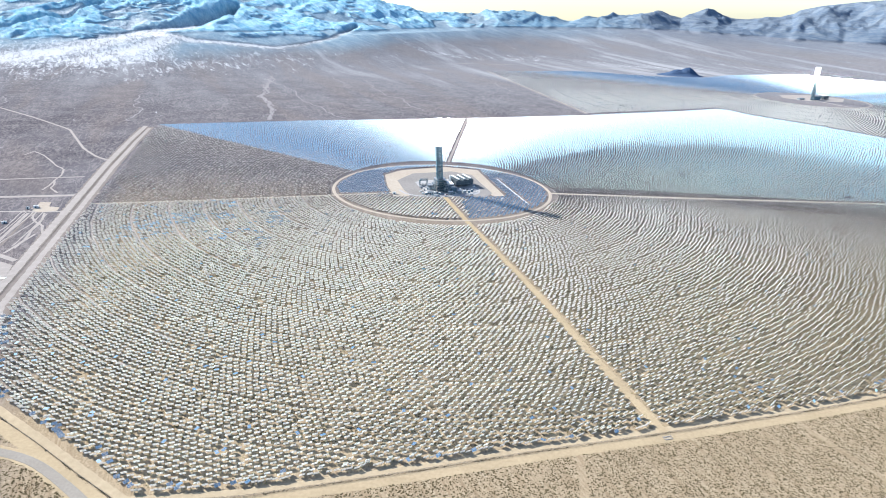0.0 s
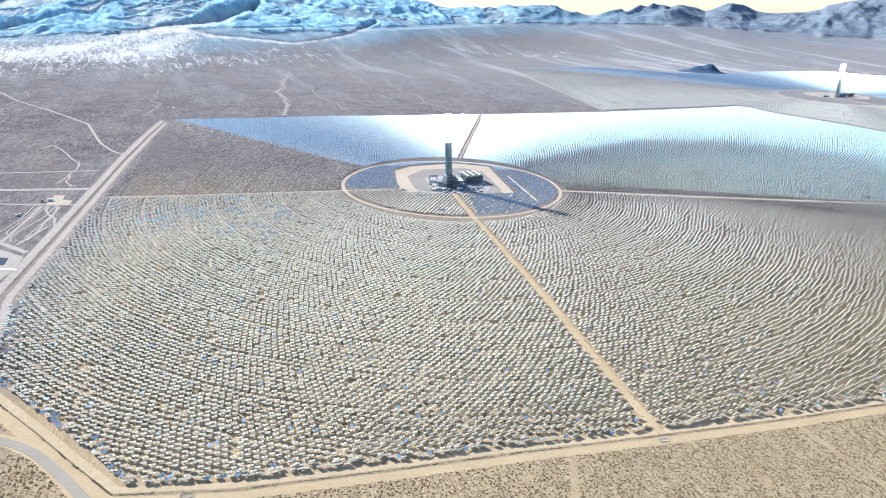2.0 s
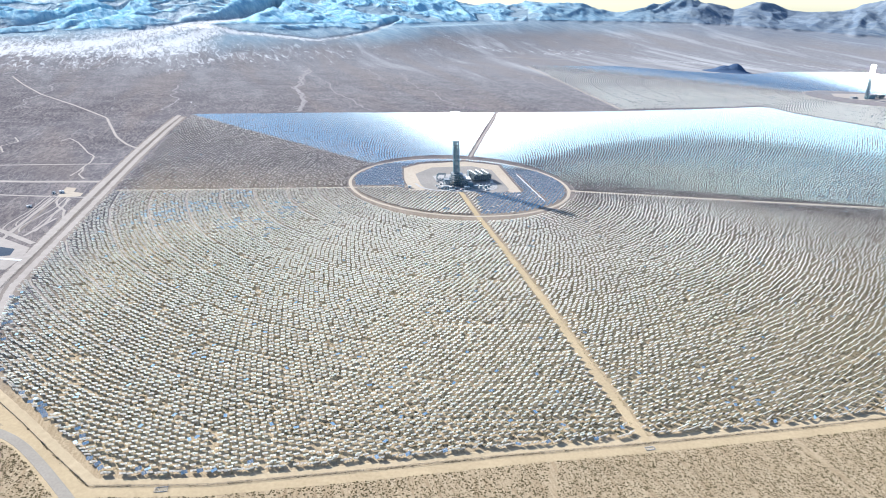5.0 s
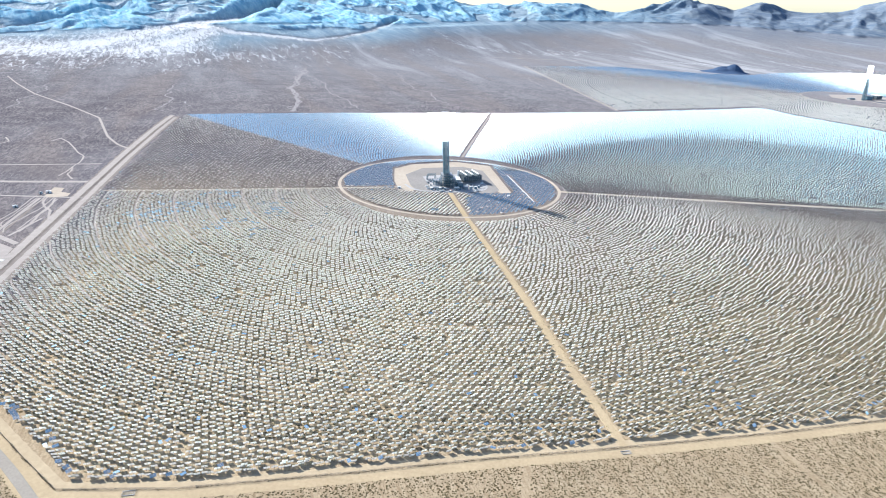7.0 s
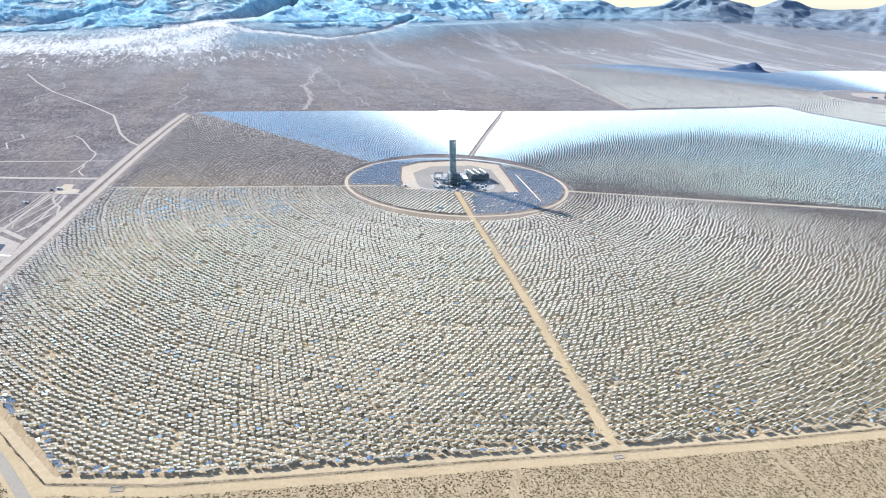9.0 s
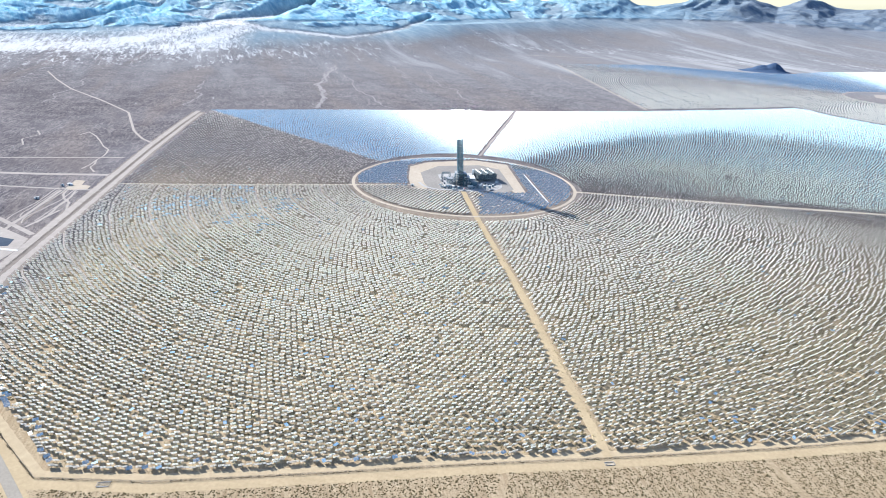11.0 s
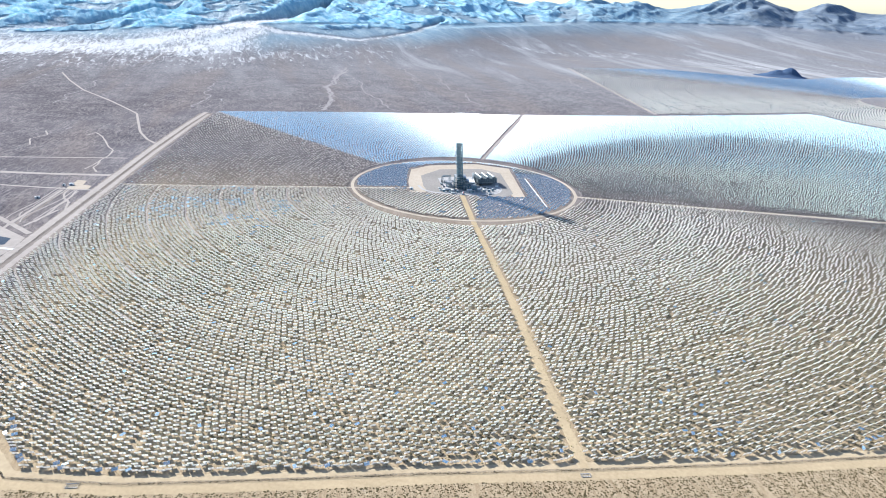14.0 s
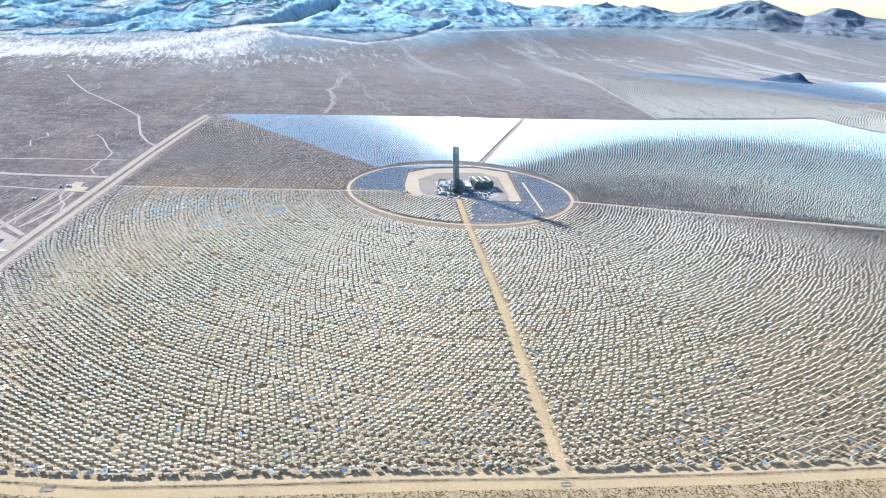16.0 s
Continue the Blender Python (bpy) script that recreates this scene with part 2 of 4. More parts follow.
def add_box(bm, c, s, rz=0.0, bevel=0.0):
    m = Matrix.Translation(c) @ Matrix.Rotation(rz, 4, 'Z') @ Matrix.Diagonal((*s, 1))
    r = bmesh.ops.create_cube(bm, size=1, matrix=m)
    if bevel:
        es = list({e for v in r["verts"] for e in v.link_edges})
        bmesh.ops.bevel(bm, geom=es, offset=bevel, segments=2, affect='EDGES')
    return bm


def box(c, s, rz=0.0, bevel=0.0):
    return add_box(bmesh.new(), c, s, rz, bevel)


def add_bar(bm, a, b, w):
    """A square bar from a to b."""
    a, b = Vector(a), Vector(b)
    d = b - a
    q = d.to_track_quat('Z', 'Y').to_matrix().to_4x4()
    bmesh.ops.create_cube(bm, size=1, matrix=Matrix.Translation((a + b) / 2) @ q @ Matrix.Diagonal((w, w, d.length, 1)))
    return bm


def add_cyl(bm, c, r1, r2, h, seg=16):
    bmesh.ops.create_cone(bm, cap_ends=True, segments=seg, radius1=r1, radius2=r2, depth=h, matrix=Matrix.Translation((c[0], c[1], c[2] + h / 2)))
    return bm


def np_mesh(name, verts, quads, mats, mat_idx=None, smooth=False):
    """A mesh object from numpy arrays of vertices and quads (or triangles)."""
    me = bpy.data.meshes.new(name)
    n, k = quads.shape
    me.vertices.add(len(verts))
    me.vertices.foreach_set("co", np.ascontiguousarray(verts, dtype=np.float32).ravel())
    me.loops.add(n * k)
    me.loops.foreach_set("vertex_index", np.ascontiguousarray(quads, dtype=np.int32).ravel())
    me.polygons.add(n)
    me.polygons.foreach_set("loop_start", np.arange(0, n * k, k, dtype=np.int32))
    for mm in mats:
        me.materials.append(mm)
    if mat_idx is not None:
        me.polygons.foreach_set("material_index", np.ascontiguousarray(mat_idx, dtype=np.int32))
    me.polygons.foreach_set("use_smooth", np.full(n, smooth))
    me.update(calc_edges=True)
    me.validate()
    return new(name, me)


def lattice(x, y, seed):
    """Smooth random values on a plane, 0 to 1."""
    xi, yi = np.floor(x).astype(np.int64), np.floor(y).astype(np.int64)
    fx, fy = x - xi, y - yi
    fx, fy = fx * fx * (3 - 2 * fx), fy * fy * (3 - 2 * fy)

    def h(i, j):
        k = (i * 374761393 + j * 668265263 + seed * 974634777) & 0x7fffffff
        k = ((k ^ (k >> 13)) * 1274126177) & 0x7fffffff
        return ((k ^ (k >> 16)) & 0xffff) / 65535.0
    return (h(xi, yi) * (1 - fx) + h(xi + 1, yi) * fx) * (1 - fy) + (h(xi, yi + 1) * (1 - fx) + h(xi + 1, yi + 1) * fx) * fy


def fbm(x, y, seed, octaves=5, ridged=False):
    out, amp, tot = 0, 1.0, 0
    for o in range(octaves):
        n = lattice(x, y, seed + o * 7)
        if ridged:
            n = 1 - np.abs(2 * n - 1)
        out, tot = out + amp * n, tot + amp
        x, y, amp = x * 2.03 + 17.1, y * 2.03 - 9.7, amp * 0.5
    return out / tot


# ---- the land: one sheet from the plain to the mountain crest ----
OX, OY, OZ = 75.0, -972.0, 296.0
FOOT = [(-60, -0.072), (-39, -0.074), (-34.5, -0.072), (-29.8, -0.066), (-24.1, -0.058), (-18.5, -0.056), (-14, -0.055), (-9.2, -0.052), (-4.3, -0.047), (0.6, -0.039), (5.5, -0.033), (10.4, -0.032), (15, -0.028), (19.6, -0.028), (24, -0.030), (28, -0.034), (34, -0.031), (60, -0.031)]
CREST = [(-60, 0.0), (-30, -0.004), (-20, -0.002), (-9, 0.006), (0, 0.012), (5, 0.012), (6.49, 0.0075), (7.97, 0.0022), (9.94, -0.0067), (12.27, -0.002), (14.08, 0.0046), (14.96, 0.0098), (15.85, 0.0115), (16.8, 0.006), (18.2, -0.002), (19.14, -0.0064), (19.96, -0.0006), (20.98, 0.005), (21.85, 0.003), (22.97, -0.0032), (24.23, -0.0045), (26.4, -0.002), (27.34, 0.0024), (27.7, 0.0074), (28.74, 0.012), (30.17, 0.0158), (33.17, 0.023), (60, 0.03)]
# run-off channels of pale gravel: strength, half width at both ends, the way
WASHES = [(1, 24, 220, [(-1402, 3386), (-1355, 3068), (-1395, 2528), (-1468, 2244), (-1480, 1980), (-1570, 1700), (-1720, 1440), (-1950, 1270), (-2300, 1300)]),
          (1, 50, 120, [(-1468, 2244), (-1302, 2009), (-1317, 1801), (-1409, 1553)]),
          (0.95, 55, 30, [(-1440, 2200), (-1359, 2116), (-1188, 2046), (-1050, 2109), (-822, 2168)]),
          (0.75, 28, 14, [(-822, 2168), (-722, 2353), (-611, 2601), (-560, 3106)]),
          (0.8, 60, 14, [(-2250, 1900), (-2151, 2156), (-2027, 2423), (-2001, 2837)]),
          (0.42, 30, 140, [(-293, 2874), (-80, 2650), (203, 2646), (504, 2777)]),
          (0.42, 30, 140, [(504, 3000), (715, 2866), (938, 2640), (1408, 2467)]),
          (0.42, 25, 120, [(1619, 2796), (1757, 2583), (2086, 2344)])]


def near_line(x, y, pts):
    """Distance to a polyline, and how far along it (0 to 1)."""
    best, along = np.full(x.shape, 1e9), np.zeros(x.shape)
    for k, (p, q) in enumerate(zip(pts, pts[1:])):
        dx, dy = q[0] - p[0], q[1] - p[1]
        t = np.clip(((x - p[0]) * dx + (y - p[1]) * dy) / (dx * dx + dy * dy), 0, 1)
        d = np.hypot(x - p[0] - t * dx, y - p[1] - t * dy)
        along = np.where(d < best, (k + t) / (len(pts) - 1), along)
        best = np.minimum(best, d)
    return best, along


def smooth01(v):
    v = np.clip(v, 0, 1)
    return v * v * (3 - 2 * v)


def land_height(az, r):
    foot = sum(np.interp(az + d, [a for a, _ in FOOT], [b for _, b in FOOT]) for d in (-4.5, -3, -1.5, 0, 1.5, 3, 4.5)) / 7
    crest = np.interp(az, [a for a, _ in CREST], [b for _, b in CREST])
    x, y = OX + r * np.sin(np.radians(az)), OY + r * np.cos(np.radians(az))
    left = np.clip((5 - az) / 31, 0, 1)
    left = left * left * (3 - 2 * left) * 0.6 + left * left * 0.4
    rear = smooth01((10 - az) / 20)
    r0 = 3750 + (2900 - 500 * left - 3750) * rear
    s = np.radians(az) * 3900 + 160 * (fbm(x / 400, y / 400, 51, 3) - 0.5)
    r1s = 5000 + (4000 - 700 * left - 5000) * rear
    r1 = r1s + 480 * (fbm(s / 330, s * 0 + 3.3, 77, 4) - 0.5)
    r2 = 6000.0
    zf = OZ + foot * r1s
    zc = OZ + crest * r2
    fan = zf * np.clip((r - r0) / (r1s - r0), 0, 1) ** 1.6
    # spurs and gullies that branch downhill
    wx = x + 130 * (fbm(x / 220, y / 220, 61, 4) - 0.5)
    wy = y + 130 * (fbm(x / 220, y / 220, 71, 4) - 0.5)
    knob = fbm(wx / 230, wy / 330, 13, 5, True)
    lift = np.clip(knob - 0.42, 0, 1)
    u = np.radians(az) * 4200 + 260 * (fbm(x / 420, y / 420, 91, 4) - 0.5) - 0.35 * (r - 3300)
    spurs = (fbm(u / 250, r / 1100, 3, 2, True) - 0.5) * 0.55 + (fbm(u / 105, r / 520, 17, 1, True) - 0.5) * 0.45
    spurs = spurs + (fbm(u / 47 + r / 300, r / 260, 23, 3, True) - 0.55) * 0.40
    # eastern range: a free crest against the sky
    w = np.clip((r - r1) / (r2 - r1), 0, 1)
    body = np.clip((1 - w) * 3.5, 0.10, 1) * np.clip(w * 3, 0, 1)
    broad = (fbm(u / 430, r / 1300, 33, 2, True) - 0.5) * 0.9 + (fbm(u / 150, r / 500, 43, 4, True) - 0.5) * 0.62
    shape = np.clip(w ** 0.85 + body * (broad * 0.50 + (knob - 0.5) * 0.24), 0, 1.08)
    east = np.maximum(zc - zf, 60) * shape * (w > 0) - np.clip((r - r2) / 130, 0, 1) * 80
    # western range: rows of hills that climb to a high wall behind
    dl = r - r1 - 60
    grow = smooth01(dl / 420)
    west = 0.075 * np.clip(dl, 0, 700) + 0.14 * np.clip(dl - 600, 0, 2600) + 0.3 * np.clip(dl - 1600, 0, 1500)
    west = west + grow * np.maximum(62 * lift + 24 * spurs + 6, -0.055 * np.clip(dl, 0, 900))
    share = smooth01((8 - az) / 10)
    hills = east * (1 - share) + west * share
    # low outlying ridges stand in the gravel of the western fan
    low = 0 * x
    crag = fbm(x / 60, y / 60, 37, 4, True)
    for tall, wide, pts in ((15, 70, [(-2200, 1640), (-2094, 1848), (-1930, 2000), (-1790, 2030), (-1640, 1975)]),
                            (17, 65, [(-1040, 2290), (-905, 2506), (-779, 2631), (-699, 2622)])):
        d, _ = near_line(x, y, pts)
        low = np.maximum(low, tall * np.clip(1.1 * np.exp(-(d / wide) ** 2) * (1.5 * fbm(x / 120, y / 120, 31, 3, True) + 0.9 * crag - 0.75) - 0.2, 0, 2))
    wash = 0 * x
    for amp, k0, k1, pts in WASHES:
        d, along = near_line(x, y, pts)
        wide = (k0 + (k1 - k0) * along) * (0.7 + 0.6 * fbm(x / 70, y / 70, 83, 3))
        wash = np.maximum(wash, amp * np.exp(-d * d / (wide * wide * 1.6)))
    # the gravel beds lie cut into the hills
    hills = np.maximum(hills, 0) * (1 - 0.75 * np.clip(wash * 1.3, 0, 1) * share)
    z = fan + np.where(r > r1 - 40, hills, 0) + low
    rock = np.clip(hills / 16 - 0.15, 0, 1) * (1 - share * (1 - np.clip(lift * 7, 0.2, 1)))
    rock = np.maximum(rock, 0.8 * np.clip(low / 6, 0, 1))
    # the upper fan takes the hazy rock blue too, painted in by distance
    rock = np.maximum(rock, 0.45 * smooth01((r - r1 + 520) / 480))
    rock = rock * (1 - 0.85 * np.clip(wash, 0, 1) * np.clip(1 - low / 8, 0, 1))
    fanmask = np.maximum(wash, (0.3 + 0.12 * left) * np.clip((r - r0 + 200) / 500, 0, 1) * np.clip(0.35 + left, 0, 1)) * (1 - 0.8 * rock)
    fanmask = np.maximum(fanmask, 0.8 * smooth01((-19 - az) / 8) * smooth01((r - r1 + 620) / 260) * (1 - rock))
    fanmask = np.maximum(fanmask, 0.62 * left * np.clip(dl / 60, 0, 1) * (1 - rock))
    # pale gravel also lines the valleys of the western range
    fanmask = np.maximum(fanmask, left * np.clip((0.49 - knob) * 8, 0, 1) * np.clip(dl / 80, 0, 1) * np.clip(1 - low / 12, 0, 1) * 0.8)
    rock = rock * (1 - 0.6 * fanmask)
    return x, y, np.where(r < r0, 0.0, z), rock, fanmask


def build_land():
    az = np.concatenate([np.arange(-180, -50, 4.0), np.arange(-50, 42, 0.12), np.arange(42, 180.1, 4.0)])
    r = np.concatenate([[1.0], np.arange(100, 1300, 100), np.arange(1300, 2200, 90), np.arange(2200, 3100, 20), np.arange(3100, 6131, 11), np.arange(6140, 7000, 60)])
    A, R = np.meshgrid(az, r, indexing="ij")
    x, y, z, rock, fan = land_height(A, R)
    na, nr = A.shape
    i = np.arange(na - 1)[:, None] * nr + np.arange(nr - 1)[None, :]
    quads = np.stack([i, i + 1, i + nr + 1, i + nr], -1).reshape(-1, 4)[:, ::-1]
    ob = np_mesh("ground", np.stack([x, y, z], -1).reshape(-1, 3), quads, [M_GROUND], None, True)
    me = ob.data
    edge = np.clip((y + 420 + 60 * (fbm(x / 120, y / 120, 9, 3) - 0.5)) / 500, 0, 1)
    # west of the perimeter road the plain is scrub all the way south
    west = np.clip((-(x + 470) - 0.28 * y) / 60, 0, 1)
    scrub = np.clip(np.maximum(edge, west), 0, 1)
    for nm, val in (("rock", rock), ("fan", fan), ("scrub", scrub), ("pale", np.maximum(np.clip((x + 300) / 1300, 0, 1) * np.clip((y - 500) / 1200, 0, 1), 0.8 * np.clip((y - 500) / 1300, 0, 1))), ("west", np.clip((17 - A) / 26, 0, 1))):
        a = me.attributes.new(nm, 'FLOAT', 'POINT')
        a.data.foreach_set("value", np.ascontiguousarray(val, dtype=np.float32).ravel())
    return tagged(ob, "wide desert plain rising to bare mountains, distance haze in their blue", "ground", kind="structure")


build_land()

# ---- roads and tracks ----
def strip(name, pts, width, z, material, label, category="road", step=8.0, ragged=0.10, kind="structure", skirt=0.4):
    """A low slab of earth or asphalt along a polyline, with slightly ragged edges."""
    pts = [Vector((p[0], p[1], 0)) for p in pts]
    line = []
    for a, b in zip(pts, pts[1:]):
        n = max(1, int((b - a).length / step))
        line += [a.lerp(b, k / n) for k in range(n)]
    line.append(pts[-1])
    if len(pts) > 2:
        for _ in range(2):
            line = [line[0]] + [(line[k - 1] + line[k] * 2 + line[k + 1]) / 4 for k in range(1, len(line) - 1)] + [line[-1]]
    rnd = random.Random(len(line) * 7 + int(width * 10))
    verts, quads = [], []
    for k, p in enumerate(line):
        d = (line[min(k + 1, len(line) - 1)] - line[max(k - 1, 0)]).normalized()
        s = Vector((-d.y, d.x, 0))
        wl, wr = (width / 2 * (1 + ragged * (rnd.random() - 0.5)) for _ in "ab")
        for off, h in ((wl + skirt, -0.06), (wl, z), (-wr, z), (-wr - skirt, -0.06)):
            q = p + s * off
            verts.append((q.x, q.y, h))
    for k in range(len(line) - 1):
        for j in range(3):
            b = k * 4 + j
            quads.append((b, b + 4, b + 5, b + 1))
    ob = np_mesh(name, np.array(verts), np.array(quads)[:, ::-1], [material], None, False)
    return tagged(ob, label, category, kind=kind)


CX, CY, RX, RY = 8.0, 16.0, 184.0, 164.0     # the ring road round the power block


def ring_at(a, k=1.0):
    return CX + RX * k * math.cos(a), CY + RY * k * math.sin(a)


strip("road_ring", [ring_at(radians(a)) for a in range(0, 361, 5)], 4.6, 0.22, M_APRON, "pale dirt ring road round the power block")
strip("road_west", [(-72, -16), (-175, -45), (-290, -75), (-400, -105), (-508, -130)], 5, 0.2, M_APRON, "narrow pale dirt service road through the mirrors")
strip("road_east", [(190, 13), (425, 15), (776, 24), (1150, 34)], 6.5, 0.2, M_APRON, "narrow pale dirt service road through the mirrors")
strip("road_south", [(11, -24), (45, -146), (82, -268), (116, -381), (152, -516), (178, -606), (181, -617)], 6.0, 0.09, M_DIRT, "pale dirt access road from the perimeter to the tower", step=3.0, ragged=0.35, skirt=1.5)
strip("road_north", [(19, 205), (46, 460), (74, 731)], 4.5, 0.2, M_LANE, "grey dirt service road through the far mirrors")
strip("road_perimeter_west", [(-384, -540), (-436, -442), (-493, -252), (-592, 84), (-650, 300), (-683, 435)], 30, 0.06, M_DIRTW, "wide bladed dirt belt along the fence", step=4.0, ragged=0.2, skirt=2.0)
strip("road_perimeter_west_lane", [(-404, -535), (-448, -436), (-506, -240), (-606, 105), (-660, 310), (-692, 448)], 9, 0.1, M_LANE, "pale graded dirt lane", step=4.0, ragged=0.35, skirt=1.5)
strip("road_perimeter_west_inner", [(-384, -540), (-427, -453), (-482, -265), (-577, 58), (-638, 285), (-673, 425)], 7, 0.1, M_LANE, "pale graded dirt lane", step=4.0, ragged=0.35, skirt=1.5)
FENCE = [(-405, -520), (-360, -594), (-317, -621), (-271, -649), (-226, -678), (-187, -702), (-114, -692), (-6, -664), (78.5, -640.7), (178.5, -615.7), (298.5, -583.7), (397, -554.7), (602, -498), (902, -412)]


def beside(pts, d):
    """The polyline moved d metres to its left."""
    out = []
    for k, p in enumerate(pts):
        a, b = Vector(pts[max(k - 1, 0)]), Vector(pts[min(k + 1, len(pts) - 1)])
        t = (b - a).normalized()
        out.append((p[0] - t.y * d, p[1] + t.x * d))
    return out


strip("road_perimeter_south", beside(FENCE, -5), 7, 0.05, M_DIRT, "pale graded dirt road along the fence", step=2.5, ragged=0.3, skirt=2.0)
strip("road_perimeter_south_inner", beside(FENCE, 3.5), 5, 0.05, M_DIRT2, "bladed dirt strip inside the fence", step=2.5, ragged=0.3, skirt=2.0)
strip("road_paved", [(-424, -640), (-344, -650), (-288, -659), (-274, -662), (-256, -670), (-228, -688), (-204, -705), (-163, -735)], 6.4, 0.2, M_ASPHALT, "worn pale grey asphalt road", ragged=0.04)
strip("road_shoulder", [(-424, -640), (-344, -650), (-288, -659), (-274, -662), (-256, -670), (-228, -688), (-204, -705), (-163, -735)], 10, 0.07, M_DIRT, "pale dirt shoulder of the asphalt road", step=3.0, ragged=0.4, skirt=1.5)
strip("track_northwest", [(-1472, 917), (-1320, 765), (-1165, 625), (-985, 498), (-829, 376), (-785, 315), (-705, 205), (-650, 147), (-615, 122)], 4.5, 0.15, M_LANE, "pale dirt track across the scrub")
strip("track_northwest_spur", [(-1640, 1560), (-1613, 1480), (-1571, 1231), (-1526, 1068), (-1472, 917)], 3.5, 0.15, M_DIRTW, "faint dirt track across the scrub")
strip("track_west_a", [(-900, -80), (-715, -25), (-596, 9)], 4, 0.15, M_LANE, "faint dirt track across the scrub")
strip("track_west_b", [(-900, -155), (-655, -115), (-556, -93)], 9, 0.15, M_LANE, "pale dirt track across the scrub")
strip("track_west_c", [(-900, -205), (-612, -179), (-516, -168)], 4, 0.15, M_LANE, "faint dirt track across the scrub")
strip("track_west_d", [(-572, -180), (-540, -293), (-512, -395)], 4, 0.15, M_LANE, "faint dirt track across the scrub")

for k, way in enumerate(([(-779, 139), (-780, 168), (-748, 144), (-718, 113), (-680, 71), (-655, 50), (-638, 15), (-631, -18), (-623, -42), (-618, -73)], [(-631, -18), (-616, -44), (-613, -60), (-587, -85)],
            [(-564, -174), (-560, -190), (-545, -211), (-522, -228), (-517, -240), (-505, -257)], [(-551, -177), (-537, -205), (-530, -229), (-525, -250), (-517, -269), (-509, -307)])):
    strip("wash", way, 2.6, 0.06 + 0.012 * k, M_LANE, "narrow winding dry channel of pale sand", "wash", 4.0, 0.9)
strip("wash", [(-880, 150), (-850, 120), (-856, 80), (-820, 40)], 2.6, 0.06, M_LANE, "narrow winding dry channel of pale sand", "wash", 4.0, 0.9)


def meander(pts, swing, seed):
    """The polyline with bends of its own."""
    out, run = [], 0.0
    for (x1, y1), (x2, y2) in zip(pts, pts[1:]):
        long = math.hypot(x2 - x1, y2 - y1)
        n = max(1, int(long / 14))
        for k in range(n):
            u = k / n
            d = float(fbm(np.array([(run + u * long) / 70]), np.array([seed * 3.7]), seed, 3)[0] - 0.5) * 2 * swing
            out.append((x1 + (x2 - x1) * u - (y2 - y1) / long * d, y1 + (y2 - y1) * u + (x2 - x1) / long * d))
        run += long
    return out + [pts[-1]]


BED = [(-822, 2180), (-800, 2120), (-790, 2000), (-830, 1880), (-820, 1790), (-720, 1620), (-680, 1500), (-640, 1354), (-625, 1250), (-600, 1150), (-575, 1012), (-510, 850), (-470, 733), (-452, 650), (-439, 580)]
for seed, swing, width, mat_bed in ((3, 22, 7.0, M_WASH), (8, 34, 5.0, M_WASH), (11, 50, 3.0, M_WASH)):
    strip("wash_bed", meander(BED, swing, seed), width, 0.05 + 0.004 * seed * width, mat_bed, "winding dry river bed of pale gravel", "wash", 7.0, 1.2)
for seed, way in ((4, [(-640, 1354), (-545, 1180), (-400, 900), (-250, 650)]), (5, [(-300, 1500), (-200, 1150), (-60, 800)]), (6, [(-900, 900), (-800, 640), (-740, 500)]), (9, [(-1250, 800), (-1130, 520), (-1090, 420)]),
                  (13, [(100, 2000), (180, 1600), (330, 1200)]), (14, [(-480, 1900), (-420, 1500), (-330, 1250)])):
    strip("wash", meander(way, 45, seed), 2.8, 0.1, M_WASH, "narrow winding dry channel of pale sand", "wash", 7.0, 1.2)
for k in range(5):
    d = 32 + 9.0 * k
    strip("wash", meander([(-516 - d, -190 + 0.28 * d + 22 * (k % 2)), (-500 - d, -255 + 0.28 * d), (-484 - d, -310 + 0.28 * d - 14 * (k % 3))], 9, 20 + k), 1.5, 0.12 + 0.01 * k, M_LANE, "narrow winding dry channel of pale sand", "wash", 4.0, 0.6)
strip("road_foothill", [(-200, 2315), (42, 2352), (645, 2420), (1228, 2380), (1904, 2268), (2300, 2200)], 7, 0.3, M_LANE, "thin pale straight road below the mountains", ragged=0.3)

# ---- power block pad ----
def slab(name, pts, z, material, label, category="pavement"):
    bm = bmesh.new()
    vs = [bm.verts.new((x, y, z)) for x, y in pts]
    f = bm.faces.new(vs)
    f.normal_update()
    if f.normal.z < 0:
        f.normal_flip()
    r = bmesh.ops.extrude_face_region(bm, geom=[f])
    for v in [g for g in r["geom"] if isinstance(g, bmesh.types.BMVert)]:
        v.co.z = -0.1
    bmesh.ops.recalc_face_normals(bm, faces=bm.faces[:])
    ob = link_bm(name, bm, material)
    return tagged(ob, label, category, kind="structure")


slab("pavement_earth_berm", [(-70, -36), (-86, 20), (-97, 92), (-70, 130), (10, 166), (74, 152), (112, -12), (94, -18), (62, 60), (-40, 50), (-46, -34)], 0.2, M_APRON, "pale bare earth apron round the power block")
slab("pavement_gravel_pad", [(-56, 0), (-72, 58), (-48, 108), (24, 134), (62, 114), (92, 0), (82, -22), (12, -32), (-40, -36)], 0.32, M_PAD, "grey gravel yard of the power block")

# ---- heliostat field ----
TOP = Vector((4.0, 6.0, 112.0))
TOP2 = Vector((1412.0, 1397.0, 112.0))
